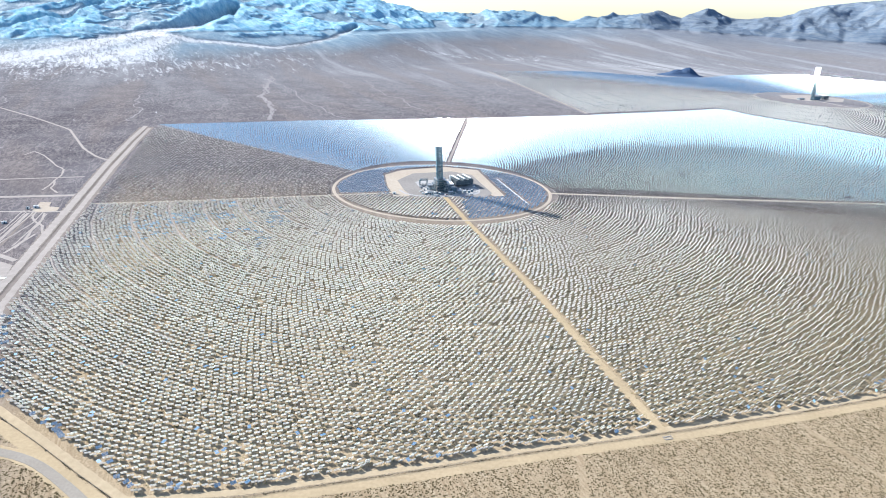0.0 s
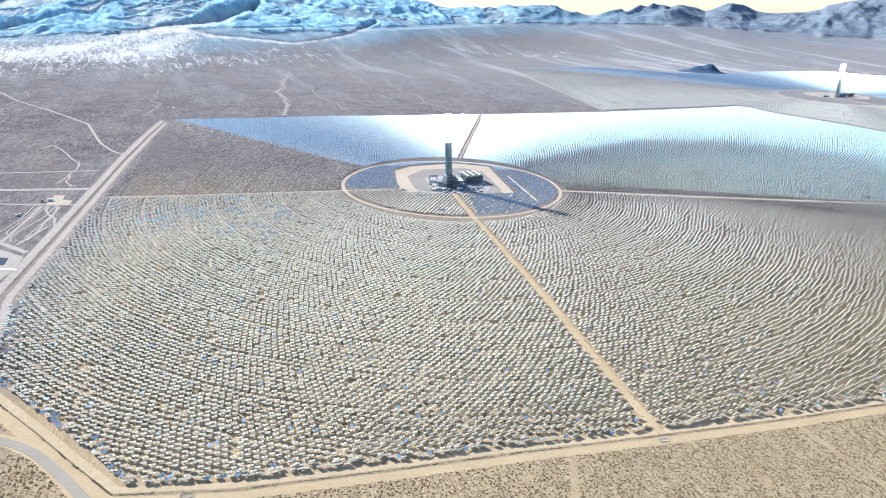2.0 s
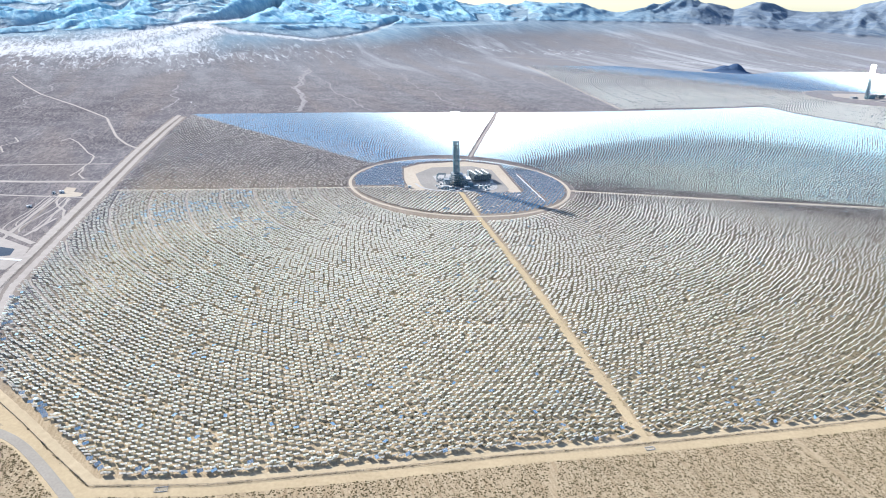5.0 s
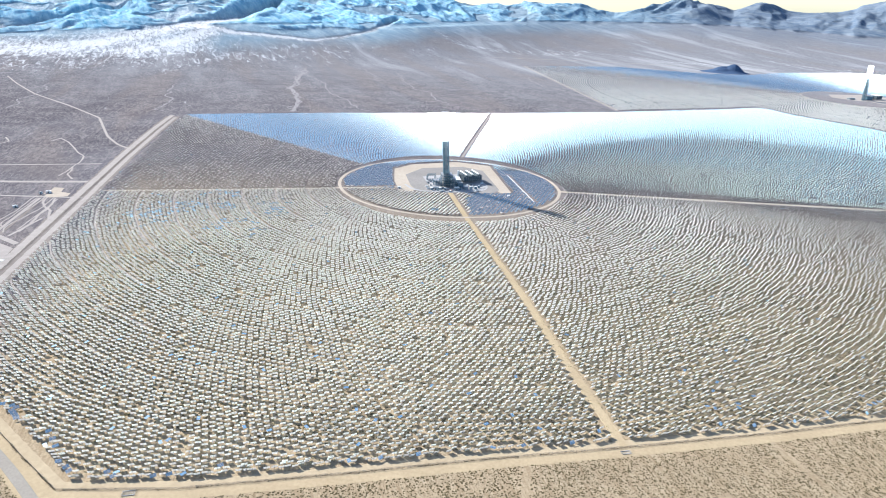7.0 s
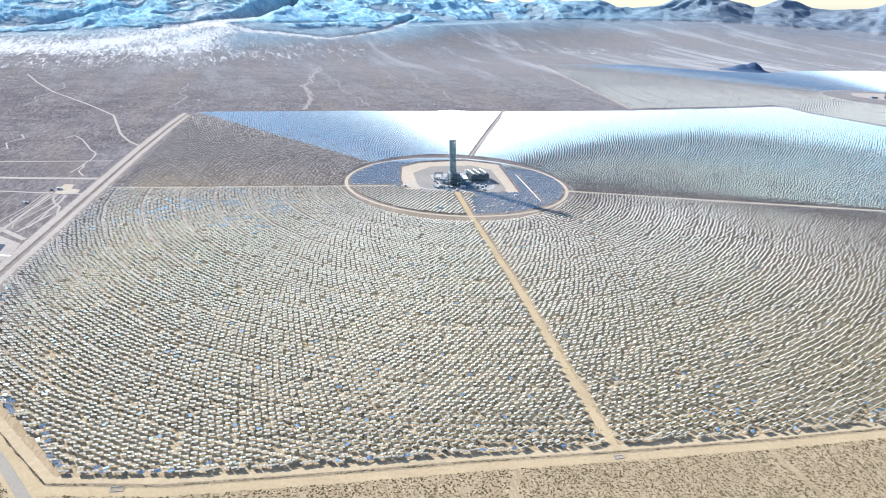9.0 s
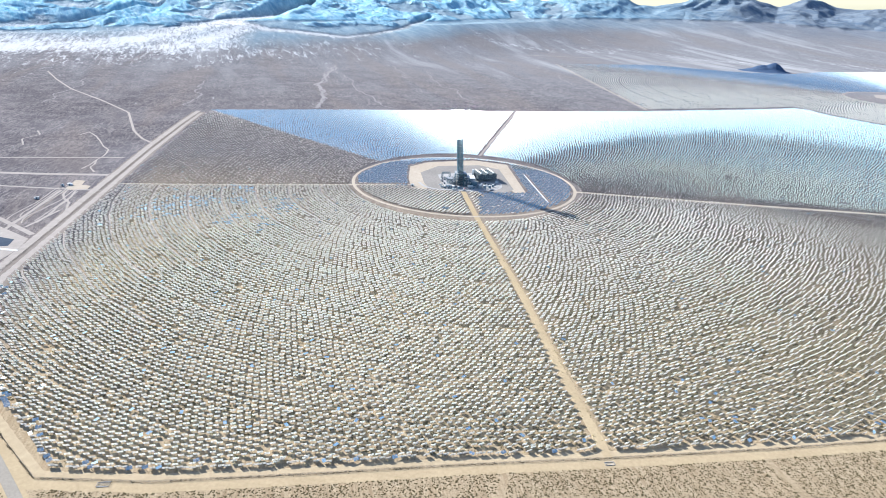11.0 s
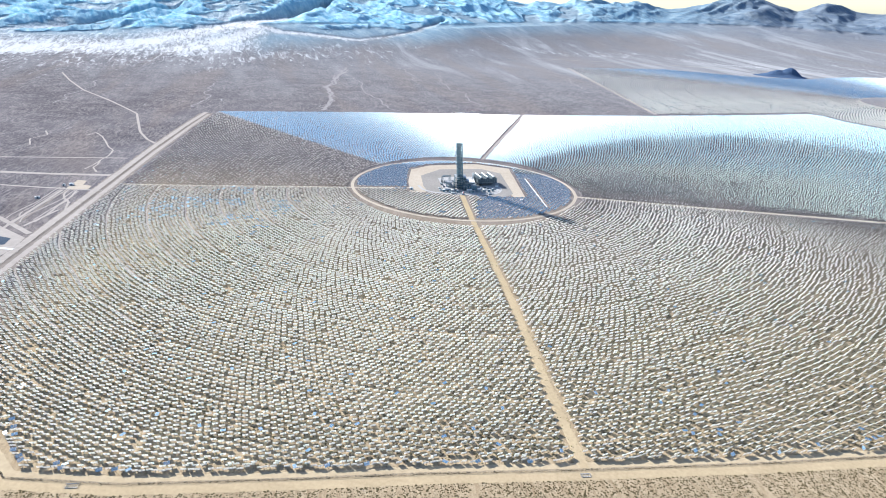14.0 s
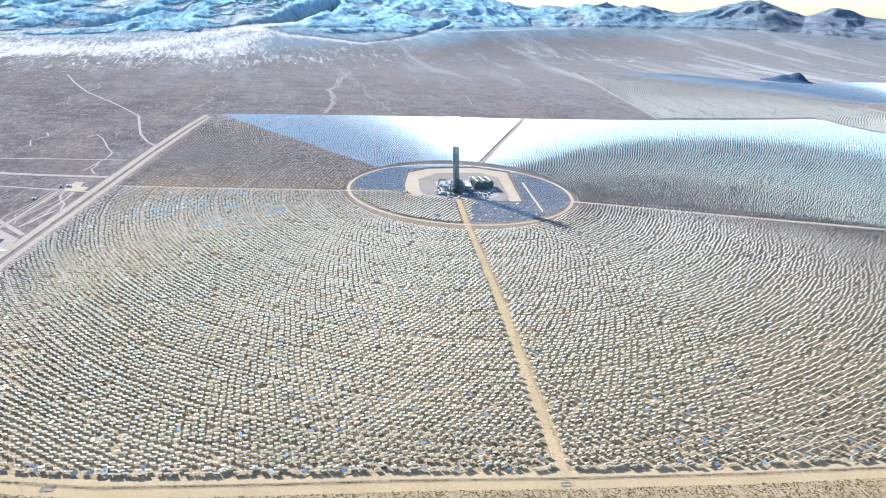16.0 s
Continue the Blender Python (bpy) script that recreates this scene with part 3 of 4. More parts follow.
FIELD = [(-416, -468), (-350, -586), (-310, -611), (-266, -638), (-221, -666), (-182, -693), (-112, -682.5), (-5, -655.5), (79.5, -632.5), (179.7, -608), (299.7, -576), (398, -547), (603, -490), (903, -402),
         (1210, 100), (1184, 652), (1093, 806), (978, 948), (940, 1040), (912, 1060), (765, 984), (440, 838), (72, 702), (-350, 578), (-665, 462), (-648, 372), (-508, -138), (-461, -303)]


def inside(px, py, poly):
    hit = np.zeros(px.shape, bool)
    for (x1, y1), (x2, y2) in zip(poly, poly[1:] + poly[:1]):
        hit ^= ((y1 > py) != (y2 > py)) & (px < (x2 - x1) * (py - y1) / (y2 - y1 + 1e-9) + x1)
    return hit


def seg_dist(px, py, pts):
    best = np.full(px.shape, 1e9)
    for (x1, y1), (x2, y2) in zip(pts, pts[1:]):
        dx, dy = x2 - x1, y2 - y1
        t = np.clip(((px - x1) * dx + (py - y1) * dy) / (dx * dx + dy * dy), 0, 1)
        best = np.minimum(best, np.hypot(px - x1 - t * dx, py - y1 - t * dy))
    return best


def rings(r_from, r_to, pitch, gap, band, lane):
    """Staggered arcs of heliostats in bands, with an access lane between the bands."""
    xs, ys = [], []
    r, k = r_from, 0
    while r < r_to:
        n = int(2 * math.pi * (r + pitch * band * 0.5) / gap)
        for j in range(band):
            a = (np.arange(n) + 0.5 * (j % 2) + 0.13 * k) * 2 * math.pi / n
            west = np.clip(np.cos(a - radians(192)) * 4.5 - 3.3, 0, 1)
            rr = r - 1.5 * west * (j - band / 2) / band
            xs.append(rr * np.cos(a))
            ys.append(rr * np.sin(a))
            r += pitch
        r += lane
        k += 1
    return np.concatenate(xs), np.concatenate(ys)


def aim(px, py, top, rng, wobble):
    """Normals that throw the sun's light onto the receiver."""
    # the south-east rows stand by, aimed wide of the tower
    wide = 0.8 * np.clip(px, 0, 1000) * np.clip((180 - py) / 240, 0, 1) if top is TOP else 0.0
    deep = 140 * np.clip((px - 190) / 150, 0, 1) * np.clip((50 - py) / 40, 0, 1) if top is TOP else 0.0
    to = np.stack([top.x + wide - px, top.y + deep - py, np.full(px.shape, top.z - 1.7)], -1)
    to /= np.linalg.norm(to, axis=1)[:, None]
    n = to + np.array(SUN[:])[None]
    n += rng.normal(0, wobble, n.shape)
    return n / np.linalg.norm(n, axis=1)[:, None]


BOX = np.array([(-1, -1, -1), (1, -1, -1), (1, 1, -1), (-1, 1, -1), (-1, -1, 1), (1, -1, 1), (1, 1, 1), (-1, 1, 1)], float) * 0.5
BOXQ = np.array([(4, 5, 6, 7), (3, 2, 1, 0), (0, 1, 5, 4), (1, 2, 6, 5), (2, 3, 7, 6), (3, 0, 4, 7)])
PANEL_W, PANEL_H, PANEL_T, PANEL_GAP, HUB = 1.9, 2.5, 0.08, 0.14, 1.95


def frames_of(n):
    side = np.cross(np.array([0, 0, 1.0])[None], n)
    ln = np.linalg.norm(side, axis=1)[:, None]
    side = np.where(ln > 1e-4, side / np.maximum(ln, 1e-6), np.array([1.0, 0, 0])[None])
    return side, np.cross(n, side)


def heliostat_mass(name, px, py, n, label, panels=2, scale=1.0, post=True, rim=True):
    """Many heliostats joined into one mesh: mirror panels on a short steel post."""
    side, up = frames_of(n)
    hub = np.stack([px, py, np.full(px.shape, HUB * scale)], -1)
    verts, quads, mi, base = [], [], [], 0
    offs = [-(PANEL_W + PANEL_GAP) / 2, (PANEL_W + PANEL_GAP) / 2] if panels == 2 else [0.0]
    w = PANEL_W if panels == 2 else PANEL_W * 2
    for o in offs:
        b = BOX * np.array([w, PANEL_H, PANEL_T])[None] * scale
        v = hub[:, None] + (b[None, :, :1] + o * scale) * side[:, None] + b[None, :, 1:2] * up[:, None] + (b[None, :, 2:] + 0.15) * n[:, None]
        verts.append(v.reshape(-1, 3))
        faces = BOXQ if rim else BOXQ[:2]
        quads.append((np.arange(len(px))[:, None, None] * 8 + faces[None] + base).reshape(-1, 4))
        mi.append(np.tile(([0] + [1] * (len(faces) - 1)), len(px)))
        base += len(px) * 8
    if post:
        pb = BOX[[0, 1, 2, 3, 4, 5, 6, 7]] * np.array([0.22, 0.22, HUB])[None] + np.array([0, 0, HUB / 2])[None]
        v = np.stack([px, py, np.zeros(px.shape)], -1)[:, None] + pb[None] * scale
        verts.append(v.reshape(-1, 3))
        quads.append((np.arange(len(px))[:, None, None] * 8 + BOXQ[None, 2:] + base).reshape(-1, 4))
        mi.append(np.full(len(px) * 4, 2))
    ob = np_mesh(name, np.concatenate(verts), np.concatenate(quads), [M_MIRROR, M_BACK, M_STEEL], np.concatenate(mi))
    return tagged(ob, label, "heliostats", kind="stuff")


def stow(n, rng, share):
    """A few heliostats lie flat, face up."""
    flat = rng.random(len(n)) < share
    n[flat] = np.array([0, 0, 1.0]) + rng.normal(0, 0.04, (flat.sum(), 3))
    return n / np.linalg.norm(n, axis=1)[:, None]


SOUTH = [(45, -146), (82, -268), (116, -381), (152, -516), (178, -606), (181, -617)]


def edge_row(pts, gap, rng):
    xs, ys = [], []
    for (x1, y1), (x2, y2) in zip(pts, pts[1:]):
        n = int(math.hypot(x2 - x1, y2 - y1) / gap)
        t = (np.arange(n) + 0.5) / n
        xs.append(x1 + t * (x2 - x1))
        ys.append(y1 + t * (y2 - y1))
    return np.concatenate(xs) + rng.normal(0, 0.3, sum(map(len, xs))), np.concatenate(ys) + rng.normal(0, 0.3, sum(map(len, ys)))


def main_field():
    rng = np.random.default_rng(5)
    x, y = rings(190, 1500, 4.74, 6.1, 10, 1.1)
    x, y = x + CX, y + CY
    border = FIELD[:14]
    # the rows swing a little with the ground
    sway = 1 + 7.0 * (fbm(x / 60, y / 60, 61, 3) - 0.5) / np.hypot(x - CX, y - CY)
    x, y = CX + (x - CX) * sway, CY + (y - CY) * sway
    keep = inside(x, y, FIELD) & (np.hypot((x - CX) / RX, (y - CY) / RY) > 1.04) & (seg_dist(x, y, border) > 6.5)
    ex, ey = edge_row(beside(border, 1.5), 4.3, rng)
    fx, fy = edge_row(beside(border, 5.0), 5.2, rng)
    x, y = np.concatenate([x, ex, fx]), np.concatenate([y, ey, fy])
    keep = np.concatenate([keep, rng.random(ex.shape) > 0.15, rng.random(fx.shape) > 0.4])
    for pts, w in ((SOUTH, 6.0), (((-175, -45), (-400, -105), (-515, -132)), 4.0), (((190, 13), (425, 15), (776, 24), (1200, 35)), 4.5), (((19, 205), (74, 731)), 5.5)):
        keep &= seg_dist(x, y, pts) > w
    # bare patches where nothing was planted
    bare = fbm(x / 26, y / 26, 41, 3)
    keep &= (rng.random(x.shape) > 0.012) & ~((bare > 0.82) & (rng.random(x.shape) > 0.5))
    x, y = x[keep], y[keep]
    loose = 0.44 + 0.28 * np.clip((x - 80) / 200, 0, 1)
    x, y = x + rng.normal(0, 1, x.shape) * loose, y + rng.normal(0, 1, x.shape) * loose
    n = stow(aim(x, y, TOP, rng, 0.015), rng, np.where(y < -520, 0.030, np.where(x > 120, 0.005, 0.012)))
    # whole patches of the western arcs lie flat
    patch = (x > -420) & (x < -215) & (y > -280) & (y < -85) & (fbm(x / 28, y / 28, 17, 2) > 0.60) & (rng.random(x.shape) < 0.35)
    n[patch] = np.array([0, 0, 1.0])
    # the north-western rows are turned off the tower, edge-on to the south
    off = (-0.572 * (x + 354) - 0.820 * (y - 243))
    idle = (off > 0) & (x < -160) & (y > -45 + 0.255 * (x + 175))
    north = np.array([-0.38, 0.90, -0.20])
    n[idle] += (0.14 - n[idle] @ north)[:, None] * north[None] + rng.normal(0, 0.09, (idle.sum(), 3))
    n[idle] /= np.linalg.norm(n[idle], axis=1)[:, None]
    # the outermost rows are parked, tipped every which way
    rim = (seg_dist(x, y, border) < 9) & (rng.random(x.shape) < np.where(x < -150, 0.16, 0.06))
    n[rim] = np.array([0.35, -0.45, 0.8]) + rng.normal(0, 0.12, (rim.sum(), 3))
    n[rim] /= np.linalg.norm(n[rim], axis=1)[:, None]
    seen = (np.degrees(np.arctan2(x - 3, y + 995)) < 38) | ((y < -150) & (x < 640))
    x, y, n = x[seen], y[seen], n[seen]
    near = (x > -40) & (x < 150) & (y < -560) & (seg_dist(x, y, border) < 45)
    near &= np.cumsum(near) <= 290
    south = ~near & (y < -140)
    north = ~near & (y >= -140) & (y < 260)
    rear = ~near & (y >= 260)
    heliostat_mass("heliostat_field", x[south], y[south], n[south], "thousands of twin-panel mirrors on posts in arcs before the tower")
    heliostat_mass("heliostat_field", x[north], y[north], n[north], "thousands of twin-panel mirrors in arcs round the tower", post=False)
    heliostat_mass("heliostat_field", x[rear], y[rear], n[rear], "thousands of dazzling twin-panel mirrors in arcs beyond the tower", post=False, rim=False)
    return x[near], y[near], n[near]


def inner_field():
    rng = np.random.default_rng(6)
    gx, gy = np.meshgrid(np.arange(-180, 181, 5.6), np.arange(-170, 171, 4.4))
    gx = gx + 2.8 * (np.arange(gx.shape[0]) % 2)[:, None] * 0
    a = radians(-17)
    x, y = (gx * math.cos(a) - gy * math.sin(a)).ravel() + CX, (gx * math.sin(a) + gy * math.cos(a)).ravel() + CY
    pad = [(-75, -40), (-90, 20), (-101, 94), (-72, 135), (10, 171), (78, 156), (117, -16), (92, -24), (14, -36), (-40, -41)]
    keep = (np.hypot((x - CX) / RX, (y - CY) / RY) < 0.955) & ~inside(x, y, pad) & (seg_dist(x, y, ((11, -24), (45, -146))) > 7) & (seg_dist(x, y, ((-72, -16), (-175, -45))) > 4) & (seg_dist(x, y, ((107, 93), (147, -54))) > 4)
    x, y = x[keep], y[keep]
    n = stow(aim(x, y, TOP, rng, 0.02), rng, 0.02)
    # most of the inner rows are parked, tipped back to the south
    park = ((y > -30) | (x > 60)) & (y < 120)
    park |= (fbm(x / 30, y / 30, 19, 2) > 0.56) & (x > -20) & (y < 120)
    spare = park & (rng.random(x.shape) < 0.07)
    n[spare] = np.array([0, 0, 1.0]) + rng.normal(0, 0.05, (spare.sum(), 3))
    park &= ~spare & (rng.random(x.shape) < 0.96)
    n[park] = np.array([0.3, -0.65, 0.9]) + rng.normal(0, 0.03, (park.sum(), 3))
    n /= np.linalg.norm(n, axis=1)[:, None]
    heliostat_mass("inner_heliostat_field", x, y, n, "straight rows of twin-panel mirrors inside the ring road")


FIELD2 = [(220, 1985), (442, 874), (765, 1016), (918, 1092), (950, 1050), (992, 958), (1106, 816), (1198, 662), (1750, 700), (2500, 1300), (2640, 2450), (2400, 2640), (1502, 2283), (1287, 2107), (1046, 2049), (661, 2164)]


def far_field():
    rng = np.random.default_rng(7)
    x, y = rings(205, 1500, 8.0, 8.4, 12, 1.5)
    x, y = x + TOP2.x, y + TOP2.y
    keep = inside(x, y, FIELD2) & (rng.random(x.shape) > 0.03)
    keep &= (np.hypot(x - 1185, (y - 2185) * 1.2) > 140) & (np.degrees(np.arctan2(x - 3, y + 995)) < 38)
    x, y = x[keep], y[keep]
    n = stow(aim(x, y, TOP2, rng, 0.035), rng, 0.03)
    heliostat_mass("far_heliostat_field", x, y, n, "far field of mirrors round a second tower", panels=1, scale=1.2, post=False, rim=False)


def ring_lanes():
    """Bare lanes between the bands of the western arcs."""
    for k in range(9):
        a = np.radians(np.arange(168, 246, 1.0))
        x, y = CX + (235.6 + 48.5 * k) * np.cos(a), CY + (235.6 + 48.5 * k) * np.sin(a)
        sway = 1 + 7.0 * (fbm(x / 60, y / 60, 61, 3) - 0.5) / np.hypot(x - CX, y - CY)
        x, y = CX + (x - CX) * sway, CY + (y - CY) * sway
        ok = inside(x, y, FIELD) & (y < -50 + 0.255 * (x + 175))
        if ok.sum() > 8:
            strip("lane", list(zip(x[ok].tolist(), y[ok].tolist())), 1.8, 0.06, M_LANE, "narrow bare lane between bands of mirrors", "lane", 5.0, 0.5)


ring_lanes()
NEAR = main_field()
inner_field()
far_field()


# ---- power block ----
def solar_tower(place, label, height=122.0, turn=12.0, w=4.4):
    """A square steel lattice tower; the heat shield and boiler on top emit in place of mirror light."""
    t = thing("solar_tower", place, label, "tower", "solar towers")
    # the plain falls to the east, so a plumb tower stands a little off its normal
    t.matrix_world = pose(*place, 0, -3.5, 0) @ Matrix.Rotation(radians(turn), 4, 'Z')
    body = 76.0
    n = 14
    step = body / n
    leg = add_bar(bmesh.new(), (0, 0, 0), (0, 0, body), 0.9)
    first = None
    for sx in (-1, 1):
        for sy in (-1, 1):
            if first is None:
                first = part("leg", leg, M_TOWER, t)
                ob = first
            else:
                ob = new("leg", first.data)
                ob.parent = t
            ob.location = (sx * w, sy * w, 0)
    bm = bmesh.new()
    for s in (-1, 1):
        add_bar(bm, (-w, s * w, step), (w, s * w, step), 0.75)
        add_bar(bm, (s * w, -w, step), (s * w, w, step), 0.75)
        add_bar(bm, (-w, s * w, 0), (w, s * w, step), 0.5)
        add_bar(bm, (w, s * w, 0), (-w, s * w, step), 0.5)
        add_bar(bm, (s * w, -w, 0), (s * w, w, step), 0.5)
        add_bar(bm, (s * w, w, 0), (s * w, -w, step), 0.5)
    brace = part("brace", bm, M_TOWER, t)
    for k in range(1, n):
        ob = new("brace", brace.data)
        ob.parent = t
        ob.location = (0, 0, k * step)
    floor = part("platform", box((0, 0, 0.1), (2 * w + 1.6, 2 * w + 1.6, 0.25)), M_PANELG, t)
    floor.location = (0, 0, step * 2)
    for k in (4, 6, 8, 10, 12):
        ob = new("platform", floor.data)
        ob.parent = t
        ob.location = (0, 0, step * k)
    for x, y, r in ((-1.4, -1.2, 0.75), (1.5, -0.8, 0.6), (0.2, 1.6, 0.85)):
        part("riser_pipe", add_cyl(bmesh.new(), (x, y, 0), r, r, body), M_PANELG, t)
    part("stair_shaft", box((-w / 2, w / 2, body / 2), (2.0, 2.2, body), 0, 0.1), M_TOWER, t)
    # emissive box in place of the glare that hides the upper lattice
    part("heat_shield", box((0, 0, body + 10.0), (2 * w + 1.0, 2 * w + 1.0, 20.0), 0, 0.3), M_BLAZE, t, "white heat shield, emissive in place of reflected sunlight")
    z0, hr = body + 20.0, height - body - 22.0
    rec = part("receiver", box((0, 0, z0 + hr / 2), (2 * w + 3.0, 2 * w + 3.0, hr), 0, 1.2), M_BLAZE, t, "boiler walls, emissive white in place of reflected sunlight")
    for s in (-1, 1):
        for k in range(6):
            o = -w - 0.2 + k * (2 * w + 0.4) / 5
            part("tube_panel", box((o, s * (w + 1.6), z0 + hr / 2), (1.9, 0.2, hr - 1.6)), M_BLAZE, rec)
            part("tube_panel", box((s * (w + 1.6), o, z0 + hr / 2), (0.2, 1.9, hr - 1.6)), M_BLAZE, rec)
    part("roof_deck", box((0, 0, height - 1.7), (2 * w + 3.6, 2 * w + 3.6, 0.6)), M_BLAZE, t)
    bm = bmesh.new()
    g = w + 1.6
    for sx in (-1, 1):
        add_bar(bm, (sx * g, -g, height - 0.3), (sx * g, g, height - 0.3), 0.14)
        add_bar(bm, (-g, sx * g, height - 0.3), (g, sx * g, height - 0.3), 0.14)
        for sy in (-1, 1):
            add_bar(bm, (sx * g, sy * g, height - 1.4), (sx * g, sy * g, height - 0.3), 0.14)
    part("guard_rail", bm, M_STEEL, t)
    return t


def condenser(place, turn):
    """An air-cooled condenser: a dark windwall box on columns under white sloping ducts."""
    c = thing("air_cooled_condenser", place, "dark raised condenser with three white sloping roof ducts", "condenser", "", "", turn)
    w, d = 34.0, 28.0
    col = None
    for i in range(5):
        for j in range(4):
            if col is None:
                col = part("column", add_bar(bmesh.new(), (0, 0, 0), (0, 0, 5.2), 0.7), M_STEEL, c)
                ob = col
            else:
                ob = new("column", col.data)
                ob.parent = c
            ob.location = (-w / 2 + 0.8 + i * (w - 1.6) / 4, -d / 2 + 0.8 + j * (d - 1.6) / 3, 0)
    part("fan_deck", box((0, 0, 5.4), (w, d, 0.7)), M_STEEL, c)
    for s in (-1, 1):
        part("windwall", box((0, s * (d / 2 - 0.15), 7.9), (w, 0.3, 8.6)), M_DARK, c, "dark sheet windwall")
        part("windwall", box((s * (w / 2 - 0.15), 0, 7.9), (0.3, d - 0.7, 8.6)), M_DARK, c, "dark sheet windwall")
    for s in range(9):
        part("windwall_rib", box((-w / 2 + 1 + s * (w - 2) / 8, -d / 2 - 0.12, 7.9), (0.3, 0.2, 8.6)), M_PANELG, c)
    for k in range(3):
        x0 = -w / 2 + 5.8 + k * 11.2
        bm = bmesh.new()
        vs = [bm.verts.new(p) for p in ((x0 - 4.2, -d / 2 + 0.6, 10.4), (x0 + 4.2, -d / 2 + 0.6, 10.4), (x0, -d / 2 + 0.6, 14.4),
                                        (x0 - 4.2, d / 2 - 0.6, 10.4), (x0 + 4.2, d / 2 - 0.6, 10.4), (x0, d / 2 - 0.6, 14.4))]
        for f in ((0, 1, 2), (5, 4, 3), (0, 3, 4, 1), (1, 4, 5, 2), (2, 5, 3, 0)):
            bm.faces.new([vs[i] for i in f])
        bmesh.ops.recalc_face_normals(bm, faces=bm.faces[:])
        part("tube_bundle", bm, M_DARK, c, "dark sloping tube bundle")
        bm = bmesh.new()
        bmesh.ops.create_cone(bm, cap_ends=True, segments=14, radius1=1.15, radius2=1.15, depth=d - 1, matrix=Matrix.Translation((x0, 0, 14.7)) @ Matrix.Rotation(math.pi / 2, 4, 'X'))
        part("steam_duct", bm, M_WHITE, c, "white steam duct")
    bm = bmesh.new()
    bmesh.ops.create_cone(bm, cap_ends=True, segments=14, radius1=1.6, radius2=1.6, depth=18, matrix=Matrix.Translation((-w / 2 - 2.5, 4, 9)))
    part("riser_duct", bm, M_WHITE, c)
    return c


solar_tower((4, 6, 0.4), "tall blue-grey steel lattice tower under a blazing white boiler")
condenser((40, 44, 0.4), 28.0)


def plant_building(name, place, size, label, category, material, roof, turn=0.0, doors=0):
    b = thing(name, place, label, category, "", "", turn)
    w, d, h = size
    part("wall", box((0, 0, h / 2), (w, d, h), 0, 0.08), material, b)
    part("roof", box((0, 0, h + 0.15), (w + 0.5, d + 0.5, 0.3)), roof, b)
    for k in range(doors):
        part("door", box((-w / 2 + (k + 0.5) * w / doors, -d / 2 - 0.04, 1.2), (1.6, 0.1, 2.4)), M_DARK, b)
    for k in range(max(1, int(w / 6))):
        part("roof_vent", box((-w / 2 + (k + 0.5) * w / max(1, int(w / 6)), 0.2 * d, h + 0.7), (1.2, 1.2, 0.9), 0, 0.05), M_STEEL, b)
    return b


def tank(place, r, h, label, material):
    t = thing("tank", place, label, "tank", "tanks in the yard")
    part("shell", add_cyl(bmesh.new(), (0, 0, 0), r, r, h, 24), material, t)
    part("lid", add_cyl(bmesh.new(), (0, 0, h), r * 1.02, r * 0.15, r * 0.28, 24), M_WHITE, t)
    bm = bmesh.new()
    add_bar(bm, (r + 0.15, -0.3, 0), (r + 0.15, -0.3, h), 0.08)
    add_bar(bm, (r + 0.15, 0.3, 0), (r + 0.15, 0.3, h), 0.08)
    for k in range(int(h / 0.8)):
        add_bar(bm, (r + 0.15, -0.3, 0.4 + k * 0.8), (r + 0.15, 0.3, 0.4 + k * 0.8), 0.06)
    part("ladder", bm, M_STEEL, t)
    return t


def pipe_rack(place, length, turn, label="grey steel pipe rack on trestles"):
    p = thing("pipe_rack", place, label, "pipe rack", "pipe racks in the yard", "", turn)
    for k in range(int(length / 5) + 1):
        bm = bmesh.new()
        add_bar(bm, (k * 5, -1.6, 0), (k * 5, -1.6, 5.5), 0.3)
        add_bar(bm, (k * 5, 1.6, 0), (k * 5, 1.6, 5.5), 0.3)
        add_bar(bm, (k * 5, -1.6, 5.3), (k * 5, 1.6, 5.3), 0.3)
        add_bar(bm, (k * 5, -1.6, 3.4), (k * 5, 1.6, 3.4), 0.25)
        part("trestle", bm, M_TOWER, p)
    for j, (y, z, m) in enumerate(((-1.1, 5.7, M_WHITE), (-0.3, 5.7, M_STEEL), (0.6, 5.75, M_WHITE), (1.2, 5.65, M_STEEL), (-0.6, 3.75, M_WHITE), (0.7, 3.7, M_PANELG))):
        bm = bmesh.new()
        bmesh.ops.create_cone(bm, cap_ends=True, segments=8, radius1=0.26, radius2=0.26, depth=length, matrix=Matrix.Translation((length / 2, y, z)) @ Matrix.Rotation(math.pi / 2, 4, 'Y'))
        part("pipe", bm, m, p)
    return p


def transformer(place, turn):
    t = thing("transformer", place, "grey oil transformer with cooling fins", "transformer", "transformers of the substation", "", turn)
    part("body", box((0, 0, 1.6), (3.2, 2.0, 2.6), 0, 0.1), M_PANELG, t)
    for k in range(6):
        part("cooling_fin", box((-1.3 + k * 0.52, -1.4, 1.5), (0.12, 0.8, 2.0)), M_STEEL, t)
    for k in range(3):
        part("bushing", add_cyl(bmesh.new(), (-0.9 + k * 0.9, 0.3, 2.9), 0.22, 0.12, 1.3, 10), M_DARK, t)
    return t


